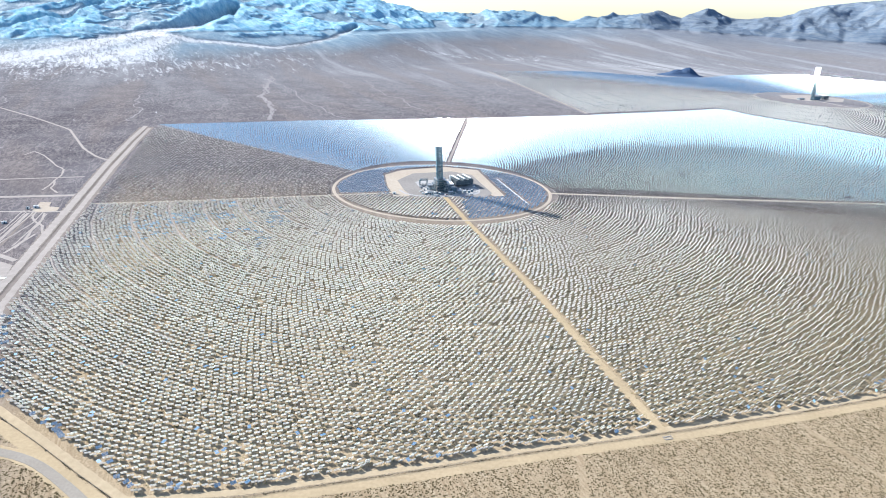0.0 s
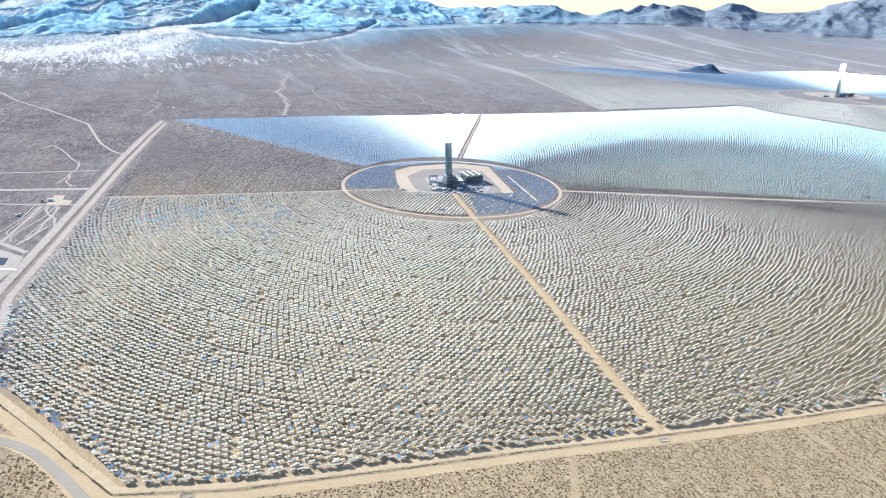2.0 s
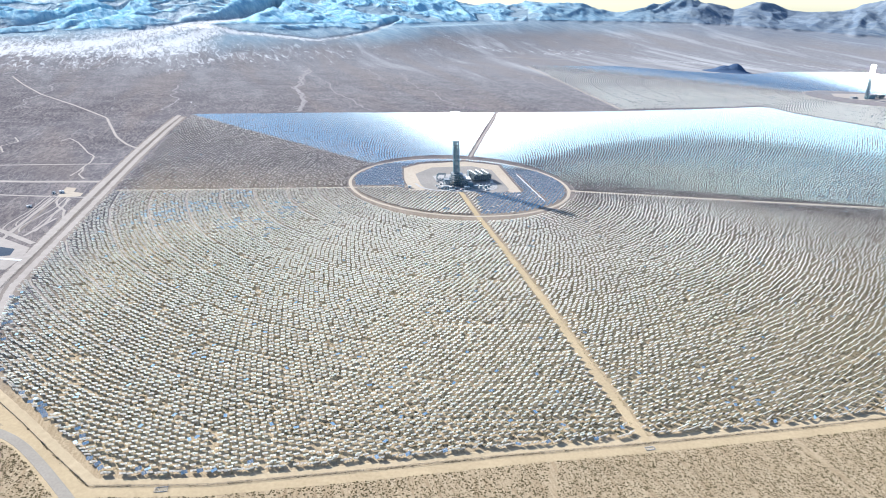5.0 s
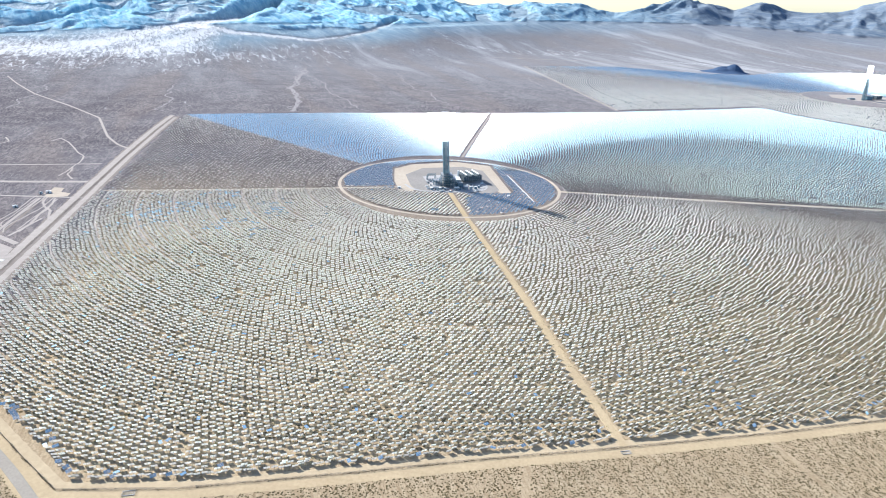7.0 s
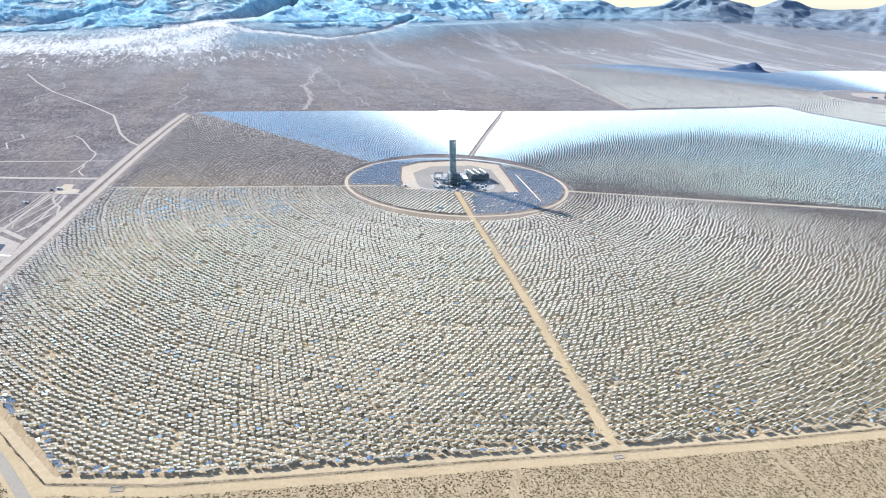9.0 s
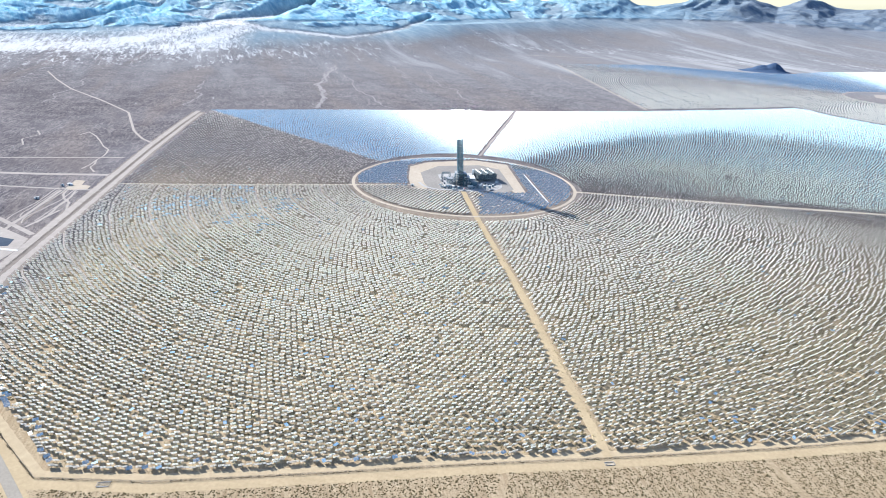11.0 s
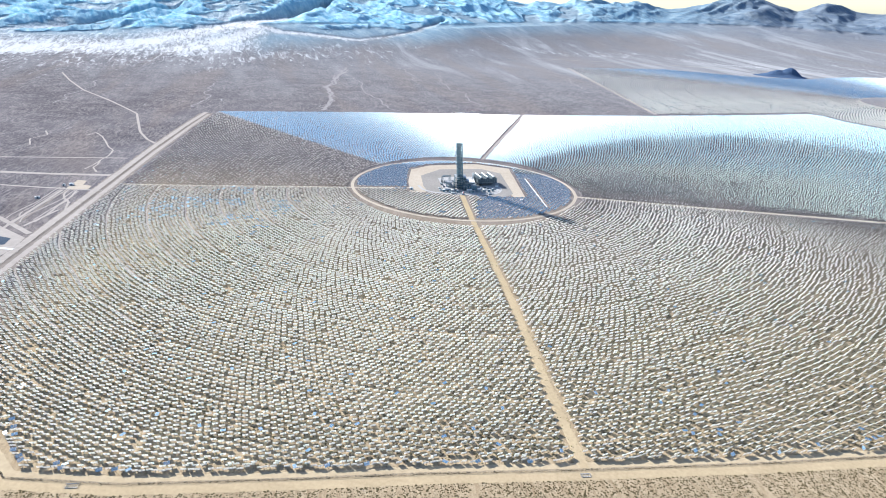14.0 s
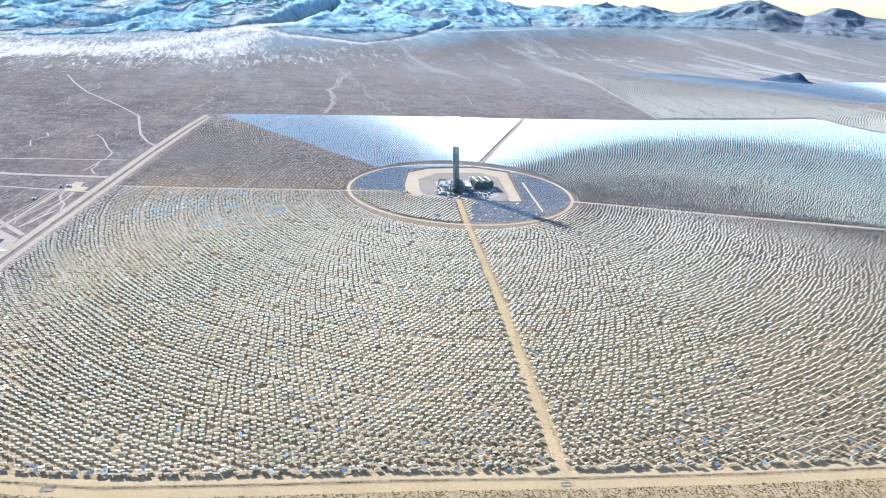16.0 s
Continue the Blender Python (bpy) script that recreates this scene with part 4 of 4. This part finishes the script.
def gantry(place, width, turn):
    g = thing("substation_gantry", place, "steel lattice gantry of the substation", "gantry", "gantries of the substation", "", turn)
    for s in (-1, 1):
        bm = bmesh.new()
        add_bar(bm, (s * width / 2 - 0.5, 0, 0), (s * width / 2, 0, 8), 0.28)
        add_bar(bm, (s * width / 2 + 0.5, 0, 0), (s * width / 2, 0, 8), 0.28)
        part("post", bm, M_TOWER, g)
    part("beam", add_bar(bmesh.new(), (-width / 2, 0, 7.8), (width / 2, 0, 7.8), 0.5), M_TOWER, g)
    for k in range(3):
        part("insulator", add_cyl(bmesh.new(), (-width / 4 + k * width / 4, 0, 6.2), 0.15, 0.15, 1.4, 8), M_DARK, g)
    return g


plant_building("turbine_hall", (19, 22, 0.3), (13, 20, 9), "grey sheet-metal turbine hall beside the tower", "building", M_PANELG, M_WHITE, 12, 2)
plant_building("control_building", (-12, -14, 0.3), (11, 7, 4.2), "low white control building in the yard", "building", M_WHITE, M_CONC, 8, 3)
plant_building("switchgear_house", (-14, 10, 0.3), (6, 12, 4.5), "low white switchgear house in the yard", "building", M_WHITE, M_PANELG, 10, 1)
plant_building("pump_house", (22, -14, 0.3), (8, 6, 4.5), "small grey pump house in the yard", "building", M_PANELG, M_WHITE, 15, 1)
plant_building("feedwater_building", (26, 4, 0.3), (9, 9, 7), "grey sheet-metal feedwater building", "building", M_TOWER, M_PANELG, 20, 1)
plant_building("workshop", (-4, 30, 0.3), (12, 8, 6), "grey sheet-metal workshop behind the tower", "building", M_TOWER, M_PANELG, 10, 1)
for x, y, r, h in ((-4, -22, 2.6, 5), (4, -20, 1.8, 4), (37, -8, 3.2, 5.5), (45, -6, 2.6, 5), (53, -3, 2.2, 4.5), (58, 4, 1.8, 4), (-18, -22, 2.0, 3.5)):
    tank((x, y, 0.3), r, h, "pale steel storage tank in the yard", M_PANELG if r > 2.3 else M_TOWER)
pipe_rack((12, 0, 0.3), 20, 12)
pipe_rack((10, 12, 0.3), 20, 40)
pipe_rack((-10, -4, 0.3), 15, 35)
for k in range(4):
    transformer((-30 + k * 4.4, 28 + k * 1.0, 0.3), 10)
for k in range(4):
    gantry((-26 + k * 0.6, 36 + k * 3.6, 0.3), 13, 10)
def process_frame(place, turn, nx, ny, floors, label):
    """An open steel frame with grated floors, vessels and a stair."""
    p = thing("process_structure", place, label, "steel structure", "steel structures round the tower", "", turn)
    bay, tall = 4.5, 4.0
    col = None
    for i in range(nx + 1):
        for j in range(ny + 1):
            if col is None:
                col = ob = part("column", add_bar(bmesh.new(), (0, 0, 0), (0, 0, floors * tall + 0.4), 0.45), M_TOWER, p)
            else:
                ob = new("column", col.data)
                ob.parent = p
            ob.location = (i * bay, j * bay, 0)
    for k in range(1, floors + 1):
        part("floor_grating", box((nx * bay / 2, ny * bay / 2, k * tall), (nx * bay + 0.6, ny * bay + 0.6, 0.25)), M_STEEL, p)
    rnd = random.Random(nx * 10 + floors)
    for k in range(floors):
        for i in range(nx):
            x, y = (i + 0.5) * bay, rnd.uniform(0.4, 0.8) * ny * bay
            if rnd.random() < 0.5:
                part("vessel", add_cyl(bmesh.new(), (x, y, k * tall + 0.13), rnd.uniform(0.8, 1.4), 1.0, 2.8, 14), rnd.choice((M_WHITE, M_PANELG, M_STEEL)), p)
            else:
                part("cabinet", box((x, y, k * tall + 1.33), (2.2, 1.8, 2.4), 0, 0.06), rnd.choice((M_WHITE, M_PANELG, M_DARK)), p)
        a, b = (0, -0.3, k * tall), (nx * bay, -0.3, (k + 1) * tall)
        part("brace", add_bar(bmesh.new(), a if k % 2 else (b[0], -0.3, k * tall), b if k % 2 else (0, -0.3, b[2]), 0.3), M_TOWER, p)
    return p


def skid(place, turn, rnd):
    """A packaged unit: base frame, housing, pipe and stack."""
    s = thing("equipment_skid", place, "small steel equipment skid in the yard", "skid", "equipment skids in the yard", "", turn)
    w, d, h = rnd.uniform(2, 4.5), rnd.uniform(1.5, 2.4), rnd.uniform(1.3, 2.6)
    part("base_frame", box((0, 0, 0.15), (w + 0.5, d + 0.4, 0.3)), M_STEEL, s)
    part("housing", box((0, 0, 0.3 + h / 2), (w, d, h), 0, 0.08), rnd.choice((M_WHITE, M_PANELG, M_PANELG, M_DARK, M_TOWER)), s)
    part("pipe", add_bar(bmesh.new(), (w / 2, 0, 0.8), (w / 2 + 2.2, 0, 0.8), 0.3), M_STEEL, s)
    part("stack", add_cyl(bmesh.new(), (-w / 4, 0, 0.3 + h), 0.25, 0.25, 1.1, 10), M_STEEL, s)
    return s


process_frame((-3.2, -4.6, 0.4), 12, 4, 4, 5, "open blue-grey steel boiler frame round the foot of the tower")
process_frame((-16, -9, 0.4), 12, 2, 2, 3, "open grey steel frame with vessels beside the tower")
process_frame((11, -8, 0.4), 12, 2, 3, 4, "tall open grey steel frame with vessels beside the tower")
process_frame((-8, 16, 0.4), 12, 4, 1, 2, "low open grey steel frame behind the tower")
skid_rnd = random.Random(8)
for x, y in ((-24, -18), (-28, -8), (-22, 2), (-27, 12), (-30, 20), (-20, 18), (-24, 24), (-12, -22), (-8, -25), (0, -15), (8, -16), (16, -19), (28, -14), (33, -6), (30, 14), (38, 12),
             (44, 16), (50, 12), (54, 20), (60, 14), (48, 4), (62, 30), (8, 34), (14, 40), (-14, 40), (2, 48)):
    skid((x, y, 0.4), skid_rnd.uniform(0, 180), skid_rnd)
slab("pavement_yard", [(-41, 52), (-20, 66), (20, 80), (60, 66), (70, 20), (64, -8), (14, -26), (-14, -31)], 0.4, M_CONC, "pale concrete and gravel yard under the plant")
strip("road_yard", [(-64, 0), (-52, -22), (-30, -32), (12, -28), (40, -20), (66, -10), (72, 6), (68, 30)], 4, 0.46, M_CONC, "pale concrete kerb road round the yard", ragged=0.02)


def truck(place, turn, cab, label):
    t = thing("truck", place, label, "truck", "vehicles in the yard", "", turn)
    part("bed", box((-1.2, 0, 1.3), (4.2, 2.1, 1.6), 0, 0.08), M_WHITE, t)
    part("cab", box((2.1, 0, 1.35), (1.9, 2.1, 1.9), 0, 0.25), cab, t)
    for x in (-2.4, 2.0):
        for y in (-0.95, 0.95):
            bm = bmesh.new()
            bmesh.ops.create_cone(bm, cap_ends=True, segments=14, radius1=0.48, radius2=0.48, depth=0.35, matrix=Matrix.Translation((x, y, 0.48)) @ Matrix.Rotation(math.pi / 2, 4, 'X'))
            part("wheel", bm, M_DARK, t)
    return t


M_RED = simple("red_paint", (0.45, 0.04, 0.03), (0.55, 0.06, 0.04), 1.0, 0.4)
truck((13, -25, 0.4), 70, M_RED, "small truck with a red cab in the yard")
truck((-2, -28, 0.4), 10, M_WHITE, "small white truck in the yard")
truck((56, -14, 0.4), 20, M_WHITE, "small white truck in the yard")
M_PALEP = simple("pale_sheet", (0.50, 0.52, 0.54), (0.62, 0.64, 0.66), 0.5, 0.6)
# a straight white pipe trench inside the ring road
strip("trench_cover", [(107, 93), (147, -54)], 1.3, 0.7, M_PALEP, "long straight white cover between the mirror rows", "cover", ragged=0.0)

# ---- second plant, far off ----
solar_tower((1412, 1397, 0.2), "far steel lattice solar tower with a blazing boiler above mirrors")
far_block = condenser((1480, 1448, 0.2), 30.0)
far_block["label"] = "far dark condenser beside the second tower"
plant_building("far_plant_building", (1374, 1408, 0.2), (24, 12, 5), "far low grey building beside the second tower", "building", M_PANELG, M_PANELG, 20, 2)
plant_building("far_plant_building", (1438, 1418, 0.2), (30, 14, 14), "far grey building beside the second tower", "building", M_TOWER, M_PANELG, 20, 2)
slab("pavement_far_pad", [(1320, 1440), (1350, 1520), (1500, 1560), (1580, 1470), (1520, 1380), (1385, 1372)], 0.25, M_LANE, "pale earth pad of the second plant")
strip("road_far_ring", [(1414 + 200 * math.cos(radians(a)), 1410 + 190 * math.sin(radians(a))) for a in range(0, 361, 8)], 9, 0.3, M_LANE, "pale dirt ring road of the second plant")
strip("road_far_south", [(1425, 1370), (1470, 1220), (1575, 1000)], 8, 0.3, M_LANE, "pale dirt road to the second plant")
strip("road_between_fields", [(955, 1320), (935, 1160), (948, 1040), (985, 950), (1099, 810), (1190, 655)], 4, 0.2, M_PAD, "grey dirt road between the two mirror fields")
strip("road_far_west", [(212, 2000), (300, 1560), (440, 872)], 8, 0.2, M_LANE, "pale dirt road along the far field")

# ---- dark hill ----
hill_bm = bmesh.new()
bmesh.ops.create_grid(hill_bm, x_segments=70, y_segments=50, size=1)
for v in hill_bm.verts:
    x, y = v.co.x, v.co.y
    d = max(0.0, 1 - math.hypot(x, y))
    h = 34 * math.exp(-((x - 0.34) / 0.24) ** 2 - (y / 0.40) ** 2) + 26 * math.exp(-((x + 0.12) / 0.45) ** 2 - (y / 0.36) ** 2)
    h = h * min(1.0, d * 3) * (0.85 + 0.28 * noise.fractal(Vector((x * 3, y * 3, 5)), 1.0, 2.0, 5)) + 3 * d
    v.co = (1185 + x * 136, 2185 + y * 100, h - 1)
tagged(link_bm("hill", hill_bm, M_ROCK), "small dark rocky hill on the plain", "hill", kind="structure")

# ---- fence and cattle grids ----
def build_fence(way, gap, label, wires=True):
    """Posts, two rails and upright wires along a polyline."""
    fence = thing("perimeter_fence", (0, 0, 0), label, "fence")
    span = []
    for a, b in zip(way, way[1:]):
        a, b = Vector((*a, 0)), Vector((*b, 0))
        n = max(1, int((b - a).length / gap))
        span += [a.lerp(b, k / n) for k in range(n)]
    post = part("post", add_bar(bmesh.new(), (0, 0, 0), (0, 0, 1.5), 0.16), M_POST, fence)
    rail_bm, wire_bm = bmesh.new(), bmesh.new()
    for k, p in enumerate(span):
        ob = post if k == 0 else new("post", post.data)
        ob.parent = fence
        ob.location = p
        if k:
            q, d = span[k - 1], p - span[k - 1]
            for z in (0.2, 0.55, 0.95, 1.4):
                add_bar(rail_bm, q + Vector((0, 0, z)), p + Vector((0, 0, z)), 0.07)
            if wires:
                for j in range(4):
                    u = q + d * (j + 0.5) / 4
                    add_bar(wire_bm, u + Vector((0, 0, 0.1)), u + Vector((0, 0, 1.4)), 0.06)
    part("rail", rail_bm, M_POST, fence)
    if wires:
        part("wire", wire_bm, M_POST, fence)
    else:
        wire_bm.free()
    return fence


build_fence(FENCE, 6.0, "thin dark chain-link fence on steel posts")
build_fence([(-405, -520), (-438, -452), (-487, -276), (-582, 50), (-643, 280), (-678, 428)], 12.0, "thin dark wire fence between two dirt lanes", False)


def cattle_grid(place, turn, w, d):
    g = thing("cattle_grid", place, "weathered grey steel cattle grid with side posts", "cattle grid", "cattle grids at the gates", "", turn)
    part("frame", add_box(add_box(bmesh.new(), (0, -d / 2, 0.25), (w, 0.3, 0.3)), (0, d / 2, 0.25), (w, 0.3, 0.3)), M_CONC, g)
    n = int(w / 0.9)
    for k in range(n + 1):
        part("bar", box((-w / 2 + k * w / n, 0, 0.2), (0.16, d, 0.12)), M_CONC, g)
    for sx in (-1, 1):
        bm = bmesh.new()
        for k in range(4):
            add_bar(bm, (sx * (w / 2 + 0.4), -d / 2 + k * d / 3, 0), (sx * (w / 2 + 0.4), -d / 2 + k * d / 3, 0.9), 0.12)
        add_bar(bm, (sx * (w / 2 + 0.4), -d / 2, 0.85), (sx * (w / 2 + 0.4), d / 2, 0.85), 0.12)
        part("side_rail", bm, M_CONC, g)
    return g


cattle_grid((180.5, -620.5, 0.05), 15, 6, 3)
cattle_grid((-141, -699, 0.05), 15, 7, 4)

# ---- scrub plain to the west: pad, hut, basin, pond ----
slab("pavement_west_pad", [(-572, -171), (-585, -131), (-569, -131), (-561, -150), (-545, -152), (-540, -166), (-560, -177)], 0.2, M_APRON, "bare pale earth pad on the scrub")
plant_building("pump_shed", (-575, -157, 0.2), (6, 4, 2.8), "small white shed on a bare pad", "shed", M_WHITE, M_WHITE, 20, 1)
plant_building("pump_shed", (-583, -163, 0.2), (3.6, 3, 2.4), "small grey shed on a bare pad", "shed", M_WHITE, M_PANELG, 20, 1)
slab("pavement_pond_pad", [(-556, -322), (-479, -356), (-467, -386), (-463, -416), (-532, -422), (-572, -372)], 0.2, M_LANE, "bare pale earth round a lined pond")
M_LINER = simple("pond_liner", (0.05, 0.065, 0.09), (0.09, 0.11, 0.14), 0.5, 0.35)
slab("water_lined_pond", [(-531, -357), (-493, -362), (-485, -380), (-501, -388), (-536, -384)], 0.35, M_LINER, "dark lined evaporation pond", "pond")
strip("road_pond", [(-540, -389), (-493, -390), (-464, -390)], 3.5, 0.4, M_WHITE, "narrow white road beside the pond")
strip("track_west_e", [(-514, -258), (-511, -323)], 3, 0.15, M_LANE, "faint dirt track across the scrub")
strip("track_west_g", [(-524, -323), (-538, -273), (-561, -201), (-565, -178)], 2.5, 0.1, M_DIRTW, "faint dirt track across the scrub")
strip("track_west_f", [(-612, -282), (-551, -310), (-484, -343)], 6, 0.18, M_LANE, "pale dirt track across the scrub")
plant_building("trailer", (-576, -224, 0.0), (6, 2.2, 2.4), "small white trailer on the scrub", "trailer", M_WHITE, M_WHITE, 40, 1)

# ---- desert shrubs outside the fence ----
def shrubs(name, count, region, label, seed, size=(0.30, 0.68), fenced=False):
    rng = np.random.default_rng(seed)
    # each shrub is one low, uneven clump
    ico = np.array([(1, 0, 0), (0.3, 0.95, 0.1), (-0.8, 0.6, 0), (-0.8, -0.6, 0.1), (0.3, -0.95, 0), (0.05, 0.1, 1.0), (0.0, 0.0, -0.6)])
    tri = np.array([(k, (k + 1) % 5, 5) for k in range(5)] + [((k + 1) % 5, k, 6) for k in range(5)])
    x0, x1, y0, y1 = region
    x, y = rng.uniform(x0, x1, count), rng.uniform(y0, y1, count)
    clump = fbm(x / 9, y / 9, seed, 3)
    ok = clump > 0.22
    poly = [(p[0], p[1]) for p in beside(FENCE, -9.5)]
    below = np.interp(x, [p[0] for p in poly], [p[1] for p in poly])
    if fenced:
        ok = (clump > 0.42) & inside(x, y, FIELD) & (seg_dist(x, y, SOUTH) > 7) & (seg_dist(x, y, FIELD[:14]) > 4)
    else:
        ok &= y < below
    ok &= seg_dist(x, y, ((-420, -640), (-340, -649), (-284, -658), (-270, -662), (-252, -670), (-225, -688), (-201, -705), (-160, -735))) > 7
    ok &= seg_dist(x, y, ((110, -640), (104, -700))) > 3
    ok &= seg_dist(x, y, ((290, -592), (330, -680))) > 2.5
    x, y = x[ok], y[ok]
    n = len(x)
    s = rng.uniform(size[0], size[1], n) * (0.7 + 0.6 * rng.random(n))
    lump = 1 + rng.uniform(-0.35, 0.35, (n, len(ico), 1))
    v = ico[None] * lump * np.stack([s, s, s * 0.32], -1)[:, None] + np.stack([x, y, s * 0.12], -1)[:, None]
    f = tri[None] + (np.arange(n) * len(ico))[:, None, None]
    ob = np_mesh(name, v.reshape(-1, 3), f.reshape(-1, 3), [M_SHRUB])
    return tagged(ob, label, "shrubs", kind="stuff")


shrubs("desert_shrubs", 105000, (-330, 620, -740, -500), "low dark creosote shrubs scattered over the sand", 4)
shrubs("field_shrubs", 66000, (-430, 560, -640, -300), "low dark scrub left standing between the mirrors", 9, (0.42, 0.85), True)

# ---- the mirrors nearest to the fence, one by one ----
def near_heliostats(xs, ys, ns):
    bm = box((0, 0, 0.0), (PANEL_W, PANEL_H, PANEL_T))
    me = bpy.data.meshes.new("mirror_panel")
    bm.to_mesh(me)
    bm.free()
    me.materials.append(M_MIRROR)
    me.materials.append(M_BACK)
    for p in me.polygons:
        p.material_index = 0 if p.normal.z > 0.9 else 1
    bm = add_cyl(bmesh.new(), (0, 0, -0.1), 0.13, 0.10, HUB, 8)
    post = bpy.data.meshes.new("pylon")
    bm.to_mesh(post)
    bm.free()
    post.materials.append(M_STEEL)
    bm = bmesh.new()
    bmesh.ops.create_cone(bm, cap_ends=True, segments=8, radius1=0.1, radius2=0.1, depth=2 * PANEL_W, matrix=Matrix.Rotation(math.pi / 2, 4, 'Y'))
    tube = bpy.data.meshes.new("torque_tube")
    bm.to_mesh(tube)
    bm.free()
    tube.materials.append(M_STEEL)
    for x, y, n in zip(xs, ys, ns):
        flat = n[2] > 0.95
        h = thing("heliostat", (float(x), float(y), 0), "flat-lying twin-panel mirror on a steel post" if flat else "upright twin-panel mirror on a steel post", "heliostat", "mirrors along the fence")
        z = Vector([float(c) for c in n])
        side = Vector((0, 0, 1)).cross(z)
        side = side.normalized() if side.length > 1e-4 else Vector((1, 0, 0))
        up = z.cross(side)
        rot = Matrix((side, up, z)).transposed().to_4x4()
        new("pylon", post).parent = h
        t = new("torque_tube", tube)
        t.parent = h
        t.matrix_basis = Matrix.Translation((0, 0, HUB)) @ rot
        for s in (-1, 1):
            p = new("mirror_panel", me)
            p.parent = h
            p.matrix_basis = Matrix.Translation((0, 0, HUB)) @ rot @ Matrix.Translation((s * (PANEL_W + PANEL_GAP) / 2, 0, 0.15))



# ---- dry tufts among the mirrors and small sheds ----
def tufts(count):
    rng = np.random.default_rng(12)
    x, y = rng.uniform(-420, 640, count), rng.uniform(-690, -250, count)
    ok = inside(x, y, FIELD) & (fbm(x / 30, y / 30, 91, 3) > 0.45)
    x, y = x[ok], y[ok]
    n = len(x)
    s = rng.uniform(0.25, 0.7, n)
    base = np.array([(1, 0, 0), (0.3, 0.95, 0), (-0.8, 0.6, 0), (-0.8, -0.6, 0), (0.3, -0.95, 0), (0.1, 0.0, 0.9)])
    tri = np.array([(k, (k + 1) % 5, 5) for k in range(5)])
    v = base[None] * (1 + rng.uniform(-0.4, 0.4, (n, 6, 1))) * s[:, None, None] + np.stack([x, y, np.full(n, -0.02)], -1)[:, None]
    f = tri[None] + (np.arange(n) * 6)[:, None, None]
    ob = np_mesh("dry_tufts", v.reshape(-1, 3), f.reshape(-1, 3), [M_TUFT])
    return tagged(ob, "dry yellow-brown weeds between the mirrors", "weeds", kind="stuff")


def fence_weeds(count):
    rng = np.random.default_rng(22)
    k = rng.integers(0, len(FENCE) - 1, count)
    f = np.array(FENCE, float)
    u = rng.random(count)[:, None]
    p = f[k] * (1 - u) + f[k + 1] * u + rng.normal(0, 0.5, (count, 2))
    p = p[fbm(p[:, 0] / 14, p[:, 1] / 14, 33, 3) > 0.47]
    n = len(p)
    s = rng.uniform(0.12, 0.34, n)
    base = np.array([(1, 0, 0), (0.3, 0.95, 0), (-0.8, 0.6, 0), (-0.8, -0.6, 0), (0.3, -0.95, 0), (0.1, 0.0, 1.1)])
    tri = np.array([(q, (q + 1) % 5, 5) for q in range(5)])
    v = base[None] * (1 + rng.uniform(-0.4, 0.4, (n, 6, 1))) * s[:, None, None] + np.concatenate([p, np.full((n, 1), 0.02)], 1)[:, None]
    ob = np_mesh("fence_weeds", v.reshape(-1, 3), (tri[None] + (np.arange(n) * 6)[:, None, None]).reshape(-1, 3), [M_SHRUB])
    return tagged(ob, "dark dry tumbleweeds blown against the fence", "weeds", kind="stuff")


fence_weeds(5000)
M_TUFT = simple("dry_weeds", (0.15, 0.125, 0.06), (0.32, 0.27, 0.13), 1.5, 0.95)
tufts(30000)
plant_building("gate_house", (-71, -25, 0.3), (5, 3.5, 3), "small white shed at the corner of the yard", "shed", M_WHITE, M_WHITE, 10, 1)
plant_building("valve_hut", (107, -33, 0.0), (4, 2.8, 2.4), "small white hut beside the bare apron", "shed", M_WHITE, M_WHITE, 20, 1)

near_heliostats(*NEAR)
